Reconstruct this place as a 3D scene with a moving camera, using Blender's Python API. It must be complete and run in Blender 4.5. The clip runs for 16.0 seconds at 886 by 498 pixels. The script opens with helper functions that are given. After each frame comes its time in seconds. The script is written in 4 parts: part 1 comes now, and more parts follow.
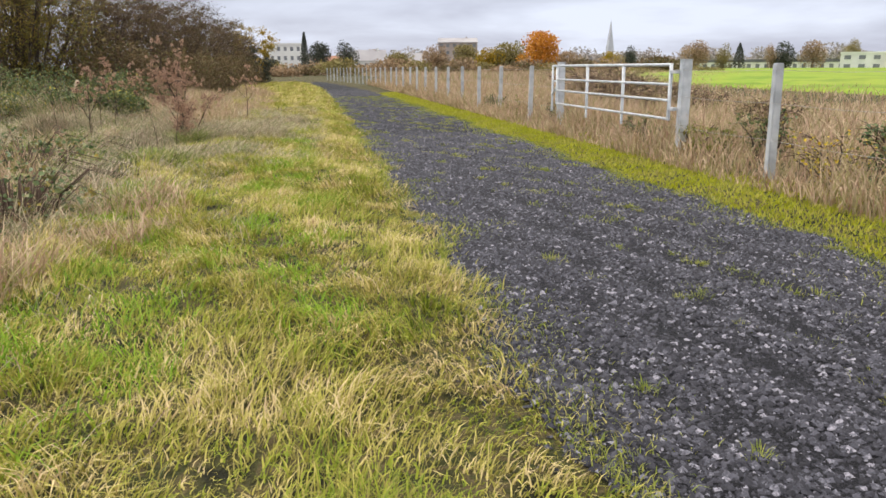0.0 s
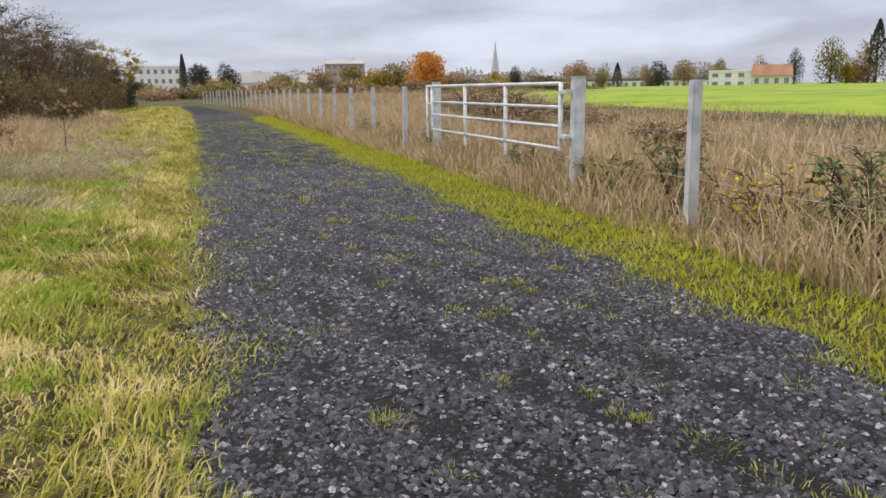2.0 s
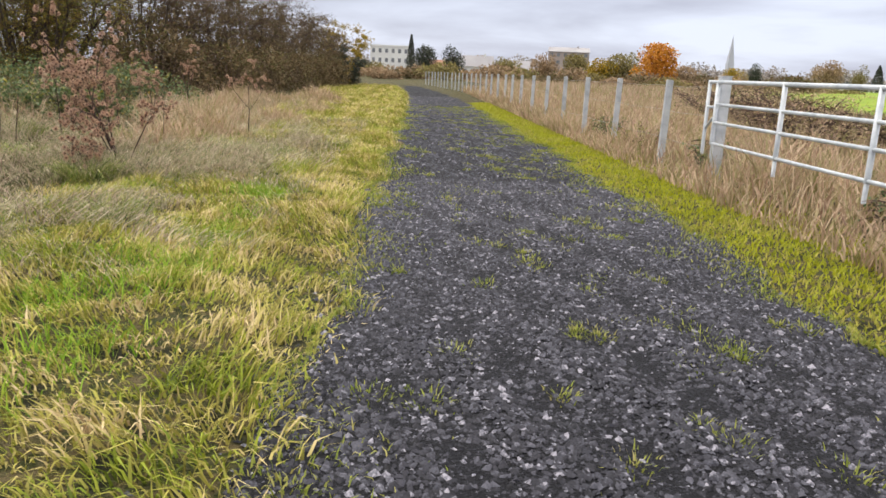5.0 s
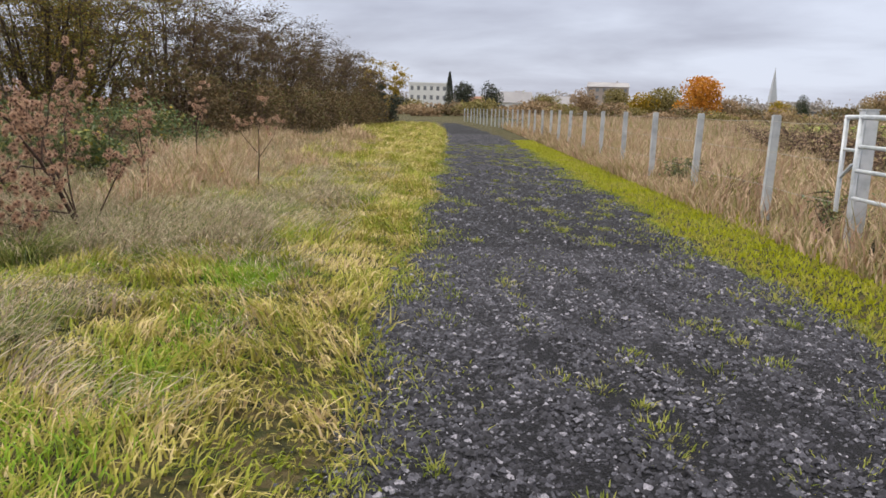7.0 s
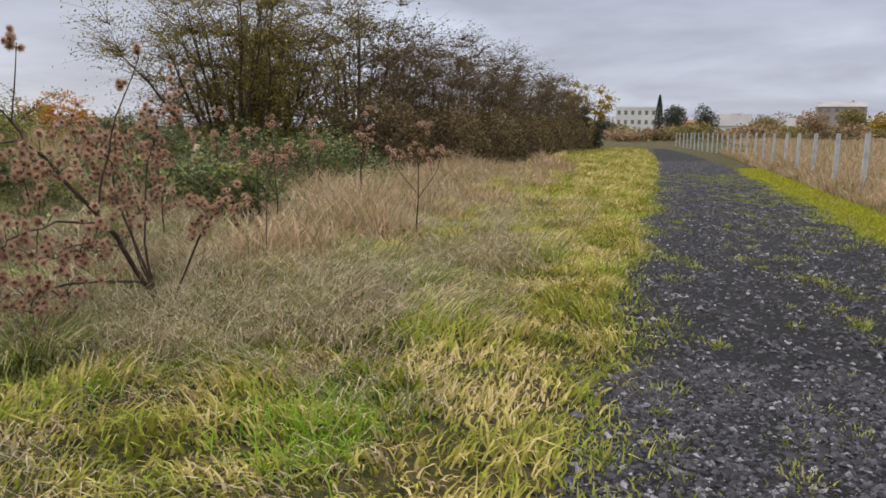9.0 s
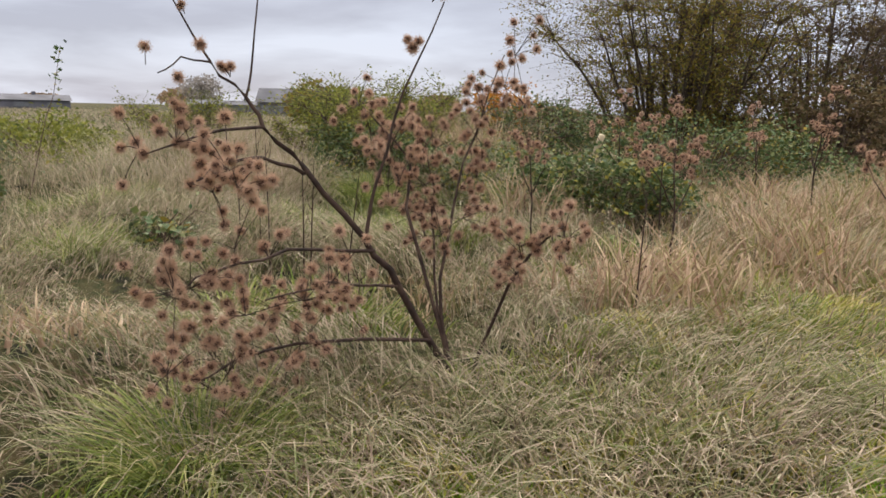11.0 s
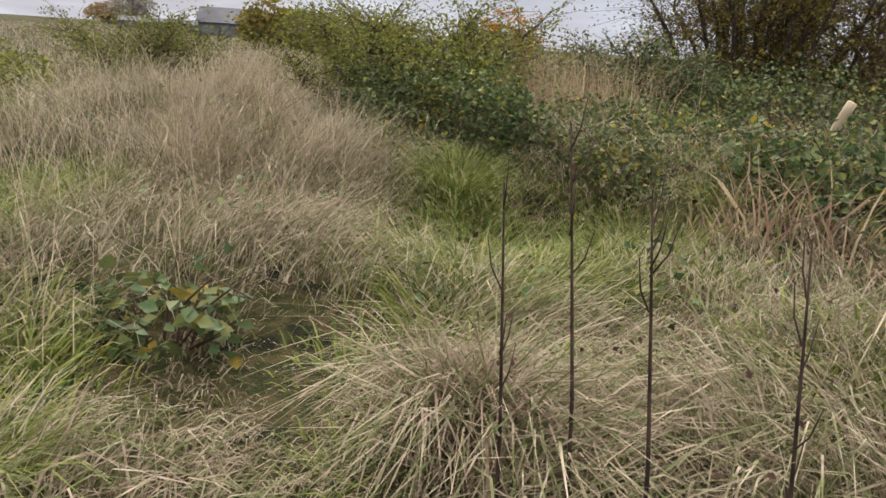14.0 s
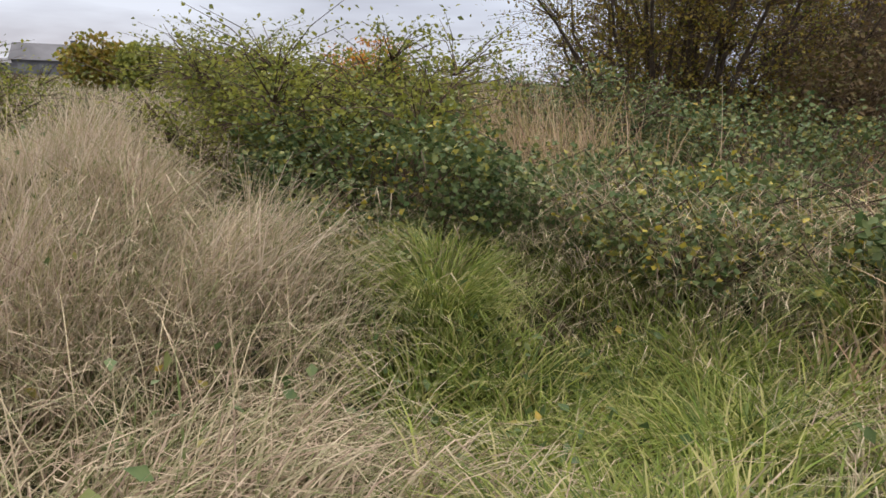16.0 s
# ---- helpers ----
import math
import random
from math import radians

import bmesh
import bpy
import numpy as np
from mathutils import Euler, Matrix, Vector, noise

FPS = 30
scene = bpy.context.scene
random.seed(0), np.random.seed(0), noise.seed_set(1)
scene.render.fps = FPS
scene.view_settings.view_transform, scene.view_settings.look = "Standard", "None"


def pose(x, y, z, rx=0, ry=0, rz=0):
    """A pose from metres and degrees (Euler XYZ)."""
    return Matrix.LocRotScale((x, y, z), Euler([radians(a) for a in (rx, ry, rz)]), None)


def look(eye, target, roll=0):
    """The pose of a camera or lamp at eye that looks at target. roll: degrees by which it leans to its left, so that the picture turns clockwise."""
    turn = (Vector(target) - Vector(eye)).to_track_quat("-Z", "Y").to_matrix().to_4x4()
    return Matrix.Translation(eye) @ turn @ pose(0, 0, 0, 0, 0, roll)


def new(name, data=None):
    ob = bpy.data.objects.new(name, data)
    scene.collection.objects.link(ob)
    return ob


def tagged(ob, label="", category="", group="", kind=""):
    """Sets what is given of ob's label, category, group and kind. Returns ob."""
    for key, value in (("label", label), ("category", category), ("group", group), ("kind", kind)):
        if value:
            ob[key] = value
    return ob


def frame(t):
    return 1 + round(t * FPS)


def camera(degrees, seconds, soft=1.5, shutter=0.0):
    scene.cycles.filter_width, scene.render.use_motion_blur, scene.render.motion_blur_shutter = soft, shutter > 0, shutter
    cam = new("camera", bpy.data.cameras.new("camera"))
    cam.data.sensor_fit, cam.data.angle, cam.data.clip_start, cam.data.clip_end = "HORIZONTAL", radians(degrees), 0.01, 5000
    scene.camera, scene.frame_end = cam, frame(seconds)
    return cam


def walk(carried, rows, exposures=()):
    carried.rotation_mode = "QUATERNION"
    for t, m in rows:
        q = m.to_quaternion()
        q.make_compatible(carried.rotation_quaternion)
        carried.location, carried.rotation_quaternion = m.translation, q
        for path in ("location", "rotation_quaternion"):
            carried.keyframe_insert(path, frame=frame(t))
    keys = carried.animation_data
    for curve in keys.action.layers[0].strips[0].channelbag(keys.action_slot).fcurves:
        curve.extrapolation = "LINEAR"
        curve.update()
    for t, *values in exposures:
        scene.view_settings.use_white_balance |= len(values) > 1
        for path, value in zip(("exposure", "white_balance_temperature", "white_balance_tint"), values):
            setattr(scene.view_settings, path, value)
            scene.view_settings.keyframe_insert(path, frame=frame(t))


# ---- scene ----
cam = camera(61.3, 16.0, soft=1.6)
PATH = [
    (0.0, pose(-0.78, 0.0, 1.4, 76.37, 0.2, -10.07)),
    (0.5, pose(-0.41, 0.46, 1.4, 77.01, 1.2, -20.75)),
    (1.0, pose(-0.17, 0.96, 1.4, 77.81, 0.6, -25.89)),
    (1.5, pose(0.1, 1.59, 1.4, 78.06, 0.4, -22.69)),
    (2.0, pose(0.26, 2.26, 1.4, 77.83, 0.8, -18.33)),
    (2.5, pose(0.46, 2.94, 1.4, 77.61, -0.6, -13.1)),
    (3.0, pose(0.56, 3.6, 1.4, 78.45, -1.5, -10.47)),
    (3.5, pose(0.68, 4.29, 1.4, 78.97, -1.8, -8.42)),
    (4.0, pose(0.66, 4.91, 1.4, 76.89, -2.8, -7.09)),
    (4.5, pose(0.66, 5.57, 1.4, 76.65, -3.0, -3.9)),
    (7.0, pose(0.6, 8.6, 1.4, 79.31, -1.7, 0.91)),
    (7.5, pose(0.61, 9.3, 1.4, 80.32, -2.3, 3.61)),
    (8.0, pose(0.54, 9.96, 1.4, 81.29, -2.0, 6.08)),
    (10.5, pose(0.14, 13.24, 1.38, 79.58, -0.72, 40.29)),
    (11.0, pose(-0.44, 13.67, 1.38, 79.52, -1.30, 49.28)),
    (11.5, pose(-1.19, 14.03, 1.32, 79.84, 0.08, 61.01)),
    (12.0, pose(-1.97, 14.19, 1.37, 80.25, 1.11, 74.41)),
    (12.5, pose(-2.70, 14.25, 1.37, 81.22, 1.73, 83.04)),
    (13.0, pose(-3.50, 14.19, 1.47, 81.38, 2.74, 79.32)),
    (13.5, pose(-4.17, 14.48, 1.47, 79.24, 0.19, 67.27)),
    (14.0, pose(-4.75, 14.94, 1.37, 74.59, -3.72, 45.07)),
    (14.5, pose(-5.03, 15.25, 1.43, 74.41, -3.51, 32.73)),
    (15.0, pose(-5.82, 15.53, 1.43, 75.21, -0.89, 33.40)),
    (15.5, pose(-6.48, 15.86, 1.38, 75.77, -1.25, 32.73)),
    (16.0, pose(-7.08, 16.18, 1.42, 77.26, -2.04, 33.27)),
]
walk(cam, PATH, [(0, 0.25), (1, 0.05), (4, 0.1), (4.5, 0.3), (4.7, 0.3), (7, .05), (7.5, .12), (8, -.1), (10.5, -.15), (11, 0), (11.5, .15), (12.5, .05), (13.5, 0), (14.0, 0.0), (14.5, 0.6), (15.0, 0.05), (16.0, 0.05)])

# ---- world and light: overcast, brightest overhead ----
SUN_EL, SUN_AZ = radians(38), radians(-60)
world = bpy.data.worlds.new("overcast_sky")
scene.world = world
world.use_nodes = True
wt = world.node_tree
W = wt.nodes
bg = W["Background"]


def wnode(kind, **sockets):
    n = W.new(kind)
    for k, v in sockets.items():
        n.inputs[k.replace("_", " ")].default_value = v
    return n


coord = W.new("ShaderNodeTexCoord")
sky = W.new("ShaderNodeTexSky")
sky.sky_type, sky.sun_disc = "NISHITA", False
sky.sun_elevation, sky.sun_rotation = SUN_EL, SUN_AZ
sep = W.new("ShaderNodeSeparateXYZ")
wt.links.new(coord.outputs["Generated"], sep.inputs[0])
up = W.new("ShaderNodeMath")
up.operation, up.inputs[1].default_value = "ADD", 0.16
wt.links.new(sep.outputs["Z"], up.inputs[0])
flat = W.new("ShaderNodeVectorMath")
flat.operation = "DIVIDE"
wt.links.new(coord.outputs["Generated"], flat.inputs[0])
wt.links.new(up.outputs[0], flat.inputs[1])
cloud = wnode("ShaderNodeTexNoise", Scale=0.75, Detail=6.0, Roughness=0.52, Distortion=0.25)
wt.links.new(flat.outputs[0], cloud.inputs["Vector"])
ramp = W.new("ShaderNodeValToRGB")
ramp.color_ramp.elements[0].position, ramp.color_ramp.elements[0].color = 0.38, (0.52, 0.54, 0.66, 1)
ramp.color_ramp.elements[1].position, ramp.color_ramp.elements[1].color = 0.64, (0.80, 0.85, 1.0, 1)
wt.links.new(cloud.outputs["Fac"], ramp.inputs[0])
# an overcast sky is about three times as bright overhead as at the horizon
lift = W.new("ShaderNodeMapRange")
for i, v in ((1, 0.30), (2, 0.95), (3, 1.0), (4, 3.6)):
    lift.inputs[i].default_value = v
wt.links.new(sep.outputs["Z"], lift.inputs[0])
grow = W.new("ShaderNodeVectorMath")
grow.operation = "SCALE"
haze = W.new("ShaderNodeMix")
haze.data_type = "RGBA"
haze.inputs["B"].default_value = (0.80, 0.75, 0.66, 1)
high = W.new("ShaderNodeMapRange")
high.inputs[1].default_value, high.inputs[2].default_value = 0.30, 0.75
wt.links.new(sep.outputs["Z"], high.inputs[0])
wt.links.new(high.outputs[0], haze.inputs["Factor"])
wt.links.new(ramp.outputs[0], haze.inputs["A"])
wt.links.new(haze.outputs["Result"], grow.inputs[0])
wt.links.new(lift.outputs[0], grow.inputs["Scale"])
dim = W.new("ShaderNodeVectorMath")
dim.operation, dim.inputs["Scale"].default_value = "SCALE", 0.012
wt.links.new(sky.outputs[0], dim.inputs[0])
both = W.new("ShaderNodeVectorMath")
both.operation = "ADD"
wt.links.new(grow.outputs[0], both.inputs[0])
wt.links.new(dim.outputs[0], both.inputs[1])
wt.links.new(both.outputs[0], bg.inputs[0])
bg.inputs[1].default_value = 0.84
sun = new("sun", bpy.data.lights.new("sun", "SUN"))
sun.data.energy, sun.data.angle, sun.data.color = 1.3, radians(25), (1, 0.95, 0.88)
sun.matrix_world = look((-30, 20, 40), (0, 0, 0))

# ---- materials ----


def mat(name, colors, scale=3.0, rough=0.85, island=0.5, bump=0.0, fine=60.0, metal=0.0, obj=False, through_light=0.0):
    """Colours along a ramp, chosen by noise in the place and by each leaf, blade or piece for itself."""
    m = bpy.data.materials.new(name)
    m.use_nodes = True
    t = m.node_tree
    N = t.nodes
    p = N["Principled BSDF"]
    p.inputs["Roughness"].default_value, p.inputs["Metallic"].default_value = rough, metal
    p.inputs["Specular IOR Level"].default_value = 0.25
    g = N.new("ShaderNodeNewGeometry")
    n1 = N.new("ShaderNodeTexNoise")
    n1.inputs["Scale"].default_value, n1.inputs["Detail"].default_value = scale, 4
    t.links.new(g.outputs["Position"], n1.inputs["Vector"])
    st = N.new("ShaderNodeMapRange")
    st.inputs[1].default_value, st.inputs[2].default_value = 0.35, 0.65
    t.links.new(n1.outputs["Fac"], st.inputs[0])
    n2 = N.new("ShaderNodeTexNoise")
    n2.inputs["Scale"].default_value, n2.inputs["Detail"].default_value = fine, 3
    t.links.new(g.outputs["Position"], n2.inputs["Vector"])
    mix = N.new("ShaderNodeMix")
    mix.inputs[0].default_value = island
    t.links.new(st.outputs[0], mix.inputs[2])
    if obj:
        o = N.new("ShaderNodeObjectInfo")
        t.links.new(o.outputs["Random"], mix.inputs[3])
    else:
        t.links.new(g.outputs["Random Per Island"], mix.inputs[3])
    add = N.new("ShaderNodeMath")
    add.operation = "MULTIPLY_ADD"
    add.inputs[1].default_value = 0.35
    t.links.new(n2.outputs["Fac"], add.inputs[0])
    sub = N.new("ShaderNodeMath")
    sub.operation, sub.inputs[1].default_value = "SUBTRACT", 0.175
    t.links.new(mix.outputs[0], add.inputs[2])
    t.links.new(add.outputs[0], sub.inputs[0])
    r = N.new("ShaderNodeValToRGB")
    e = r.color_ramp.elements
    while len(e) < len(colors):
        e.new(0.5)
    for i, c in enumerate(colors):
        e[i].position, e[i].color = i / (len(colors) - 1), (*c, 1)
    t.links.new(sub.outputs[0], r.inputs[0])
    t.links.new(r.outputs[0], p.inputs["Base Color"])
    if bump:
        b = N.new("ShaderNodeBump")
        b.inputs["Strength"].default_value, b.inputs["Distance"].default_value = 1.0, bump
        t.links.new(n2.outputs["Fac"], b.inputs["Height"])
        t.links.new(b.outputs[0], p.inputs["Normal"])
    if through_light:
        tr = N.new("ShaderNodeBsdfTranslucent")
        ms = N.new("ShaderNodeMixShader")
        ms.inputs[0].default_value = through_light
        t.links.new(r.outputs[0], tr.inputs[0])
        t.links.new(p.outputs[0], ms.inputs[1])
        t.links.new(tr.outputs[0], ms.inputs[2])
        t.links.new(ms.outputs[0], N["Material Output"].inputs[0])
    return m


SOIL = mat("soil_and_thatch", [(.02, .02, .01), (.06, .06, .02), (.13, .10, .05), (.04, .05, .014), (.09, .08, .035)], 4.0, .95, 0, .05, 70)
CINDER = mat("cinder_gravel_bed", [(.004, .004, .006), (.012, .012, .017), (.006, .006, .009), (.03, .03, .040)], 60, .8, 0, .03, 110)
STONE = mat("gravel_stones", [(.007, .007, 0.0098), (.016, .016, 0.0232), (.024, .024, 0.0342), (.013, .013, 0.0183), (.034, .034, 0.0464), (.02, .02, 0.0281), (.045, .045, 0.0610), (.017, .017, 0.0244), (.06, .06, 0.0781), (.03, .03, .041), (.085, .085, 0.1098), (.05, .05, .066), (.12, .12, .15), (.29, .28, .33)], 2, .65, .97, 0, 90)
TURF = mat("verge_grass_blades", [(.07, .10, .015), (.20, .26, .027), (.34, .39, .04), (.27, .23, .07), (.47, .44, .09), (.62, .51, .22), (.74, .59, .36), (.38, .26, .14)], 2.1, .7, .5, 0, 9, through_light=.25)
TUFT = mat("tuft_grass", [(.10, .14, .02), (.22, .27, .04), (.34, .35, .08), (.42, .36, .15)], 2.2, .75, .6, 0, 9, through_light=.25)
MOSS = mat("moss_verge", [(.20, .25, .015), (.44, .44, .02), (.32, .36, .03), (.48, .42, .10), (.25, .28, .03)], 1.4, .8, .5, 0, 9, through_light=.3)
LUSH = mat("lush_green_grass", [(.025, .05, .014), (.08, .13, .028), (.20, .25, .05), (.12, .16, .04), (.30, .35, .07), (.50, .44, .22), (.22, .30, .05), (.10, .17, .03)], 1.9, .5, .75, 0, 9, through_light=.3)
FRESH = mat("fresh_green_grass", [(.09, .18, .015), (.18, .33, .02), (.28, .42, .03), (.40, .42, .08)], 2.0, .6, .7, 0, 9, through_light=.25)
STRAW = mat("dry_straw_grass", [(.08, .06, .04), (.42, .32, .24), (.12, .16, .05), (.70, .58, .46), (.18, .22, .075), (.62, .49, .39), (.27, .19, .15), (.10, .15, .04), (.52, .41, .31)], 1.5, .75, .55, 0, 6, through_light=.3)
RIDGE = mat("tan_seed_grass", [(.22, .15, .12), (.48, .38, .31), (.66, .55, .46), (.28, .28, .12), (.56, .44, .36), (.74, .64, .54), (.20, .22, .08)], 3.0, .8, .6, 0, 8, through_light=.3)
PALE = mat("pale_seed_stalks", [(.44, .36, .24), (.58, .48, .34), (.40, .30, .2)], 2, .75, .8, 0, 20)
RUST = mat("rusty_dead_weeds", [(.22, .13, .10), (.46, .31, .22), (.62, .47, .34), (.28, .27, .10), (.40, .25, .18), (.55, .44, .30)], .7, .85, .6, 0, 6, through_light=.2)
BARK = mat("dark_bark", [(.035, .025, .018), (.08, .06, .045), (.12, .10, .075)], 8, .9, .2, .004, 90)
STEM = mat("dead_burdock_stem", [(.018, .012, .011), (.05, .03, .025), (.09, .058, .045)], 14, .8, .2, .002, 160)
FUZZ = mat("bur_bristles", [(.40, .25, .18), (.56, .38, .28), (.70, .52, .39)], 9, .85, .6, 0, 60, through_light=.3)
CORE = mat("bur_core", [(.05, .025, .02), (.10, .05, .04)], 20, .9, .2, .002, 200)
HAW = mat("hawthorn_leaves", [(.07, .085, .018), (.16, .15, .03), (.32, .25, .04), (.25, .16, .04), (.14, .18, .04), (.42, .34, .06)], .6, .55, .65, 0, 5, through_light=.3)
TWIGGY = mat("bare_brown_twigs", [(.05, .033, .026), (.10, .066, .052), (.15, .10, .08)], .6, .9, .6, 0, 8)
HAWB = mat("bare_hedge_leaves", [(.06, .052, .022), (.13, .10, .045), (.20, .14, .07), (.15, .10, .06), (.10, .105, .03), (.26, .20, .08)], .5, .65, .65, 0, 5, through_light=.25)
HAZEL = mat("yellow_green_leaves", [(.09, .12, .03), (.18, .20, .045), (.31, .31, .055), (.12, .15, .045), (.22, .24, .06)], .6, .6, .6, 0, 6, through_light=.35)
BRAM = mat("bramble_leaves", [(.03, .055, .022), (.07, .12, .045), (.14, .19, .075), (.09, .14, .06), (.19, .22, .08), (.17, .17, .05), (.45, .30, .05)], 1.0, .45, .82, 0, 30, through_light=.2)
BRAMY = mat("yellowing_bramble_leaves", [(.03, .055, .022), (.08, .13, .045), (.16, .20, .08), (.10, .15, .06), (.22, .24, .08), (.55, .42, .05)], 1.0, .45, .85, 0, 30, through_light=.25)
AUT = mat("yellow_maple_leaves", [(.50, .30, .02), (.65, .48, .03), (.42, .40, .04), (.45, .2, .03)], 3, .6, .7, 0, 20, through_light=.35)
GOLD = mat("golden_autumn_crown", [(.30, .19, .03), (.46, .30, .03), (.22, .19, .03), (.52, .33, .05)], .4, .7, .6, 0, 3, through_light=.3)
ORANGE = mat("orange_autumn_crown", [(.40, .16, .02), (.55, .24, .03), (.60, .30, .05)], .2, .7, .6, 0, 2, through_light=.3)
OLIVE = mat("olive_far_crown", [(.16, .14, .06), (.26, .21, .08), (.20, .20, .07)], .1, .8, .6, 0, 1, through_light=.2)
TAN = mat("tan_far_crown", [(.25, .18, .11), (.36, .25, .15), (.30, .23, .16)], .1, .8, .6, 0, 1, through_light=.2)
# distance haze is mixed into these greyed crown colours
HAZYT = mat("haze_tinted_far_crown", [(.30, .28, .27), (.38, .34, .31), (.34, .33, .31)], .1, .85, .6, 0, 1, through_light=.2)
DARKC = mat("dark_conifer", [(.03, .04, .03), (.06, .07, .05), (.09, .09, .07)], .2, .8, .6, 0, 1)
FIELD = mat("bright_green_crop", [(.11, .19, .01), (.17, .26, .015), (.22, .28, .025), (.13, .20, .015)], .12, .9, 0, .03, 2.5)
GALV = mat("galvanised_steel", [(.42, .45, .49), (.55, .58, .62), (.64, .66, .70)], 7, .5, .15, .001, 45, .25)
POST = mat("grey_concrete_posts", [(.36, .38, .41), (.47, .49, .52), (.53, .55, .57)], 5, .85, 0, .002, 70)
WIRE = mat("fence_wire", [(.35, .33, .31), (.5, .48, .46)], 5, .5, 0, 0, 50, .6)
PLASTER = mat("white_render", [(.66, .66, .66), (.74, .74, .73), (.78, .78, .77)], .2, .9, 0, 0, 1)
CREAM = mat("cream_render", [(.62, .58, .46), (.70, .66, .54)], .1, .9, 0, 0, 1)
PINK = mat("pink_brick", [(.46, .27, .20), (.55, .34, .26)], .1, .9, 0, 0, 1)
# far brick and roof: colours paled to stand in for haze over distance
HAZYB = mat("haze_paled_brown_brick", [(.34, .29, .27), (.42, .36, .33)], .1, .9, 0, 0, 1)
HAZYR = mat("haze_paled_grey_roof", [(.30, .29, .31), (.38, .37, .39)], .2, .9, 0, 0, 1)
SLATE = mat("grey_slate", [(.12, .12, .14), (.19, .19, .22)], .3, .8, 0, 0, 2)
TILE = mat("red_roof_tiles", [(.27, .14, .10), (.36, .20, .14)], .3, .85, 0, 0, 2)
GLASSY = mat("dark_window_glass", [(.16, .17, .19), (.24, .25, .27)], .5, .15, 0, 0, 1)
STONEW = mat("grey_spire_stone", [(.44, .46, .51), (.52, .54, .59)], .1, .9, 0, 0, 1)

# ---- mesh helpers ----
rng = np.random.default_rng(7)


def mesh(name, V, F, material, parent=None, label="", smooth=False):
    me = bpy.data.meshes.new(name)
    me.from_pydata(V if isinstance(V, list) else V.tolist(), [], F if isinstance(F, list) else F.tolist())
    me.materials.append(material)
    if smooth:
        me.polygons.foreach_set("use_smooth", [True] * len(me.polygons))
    ob = new(name, me)
    if parent:
        ob.parent = parent
    if label:
        ob["label"] = label
    return ob


def part(name, bm, material, parent=None, label=""):
    me = bpy.data.meshes.new(name)
    bm.to_mesh(me)
    bm.free()
    me.materials.append(material)
    ob = new(name, me)
    if parent:
        ob.parent = parent
    if label:
        ob["label"] = label
    return ob


def empty(name, x, y, z, label, category, group="", kind=""):
    ob = new(name)
    ob.location = (x, y, z)
    return tagged(ob, label, category, group, kind)


def box_bm(x0, y0, z0, x1, y1, z1, bevel=0.0):
    bm = bmesh.new()
    bmesh.ops.create_cube(bm, size=1)
    bmesh.ops.transform(bm, matrix=Matrix.Translation(((x0 + x1) / 2, (y0 + y1) / 2, (z0 + z1) / 2)) @ Matrix.Diagonal((abs(x1 - x0), abs(y1 - y0), abs(z1 - z0), 1)), verts=bm.verts)
    if bevel:
        bmesh.ops.bevel(bm, geom=bm.edges[:], offset=bevel, segments=2, affect="EDGES")
    return bm


class Tubes:
    """Collects tapered tubes into one mesh."""

    def __init__(self, sides=5):
        self.V, self.F, self.n = [], [], sides

    def add(self, pts, r0, r1):
        pts = [Vector(p) for p in pts]
        n, k = self.n, len(pts)
        for i, p in enumerate(pts):
            d = (pts[min(i + 1, k - 1)] - pts[max(i - 1, 0)]).normalized()
            a = d.orthogonal().normalized()
            b = d.cross(a)
            r = r0 + (r1 - r0) * i / (k - 1)
            base = len(self.V)
            for j in range(n):
                w = math.tau * j / n
                self.V.append(tuple(p + (a * math.cos(w) + b * math.sin(w)) * r))
            if i:
                for j in range(n):
                    self.F.append((base - n + j, base - n + (j + 1) % n, base + (j + 1) % n, base + j))
        self.F.append(tuple(range(len(self.V) - n, len(self.V))))

    def make(self, name, material, parent=None, label=""):
        return mesh(name, self.V, self.F, material, parent, label, smooth=True)


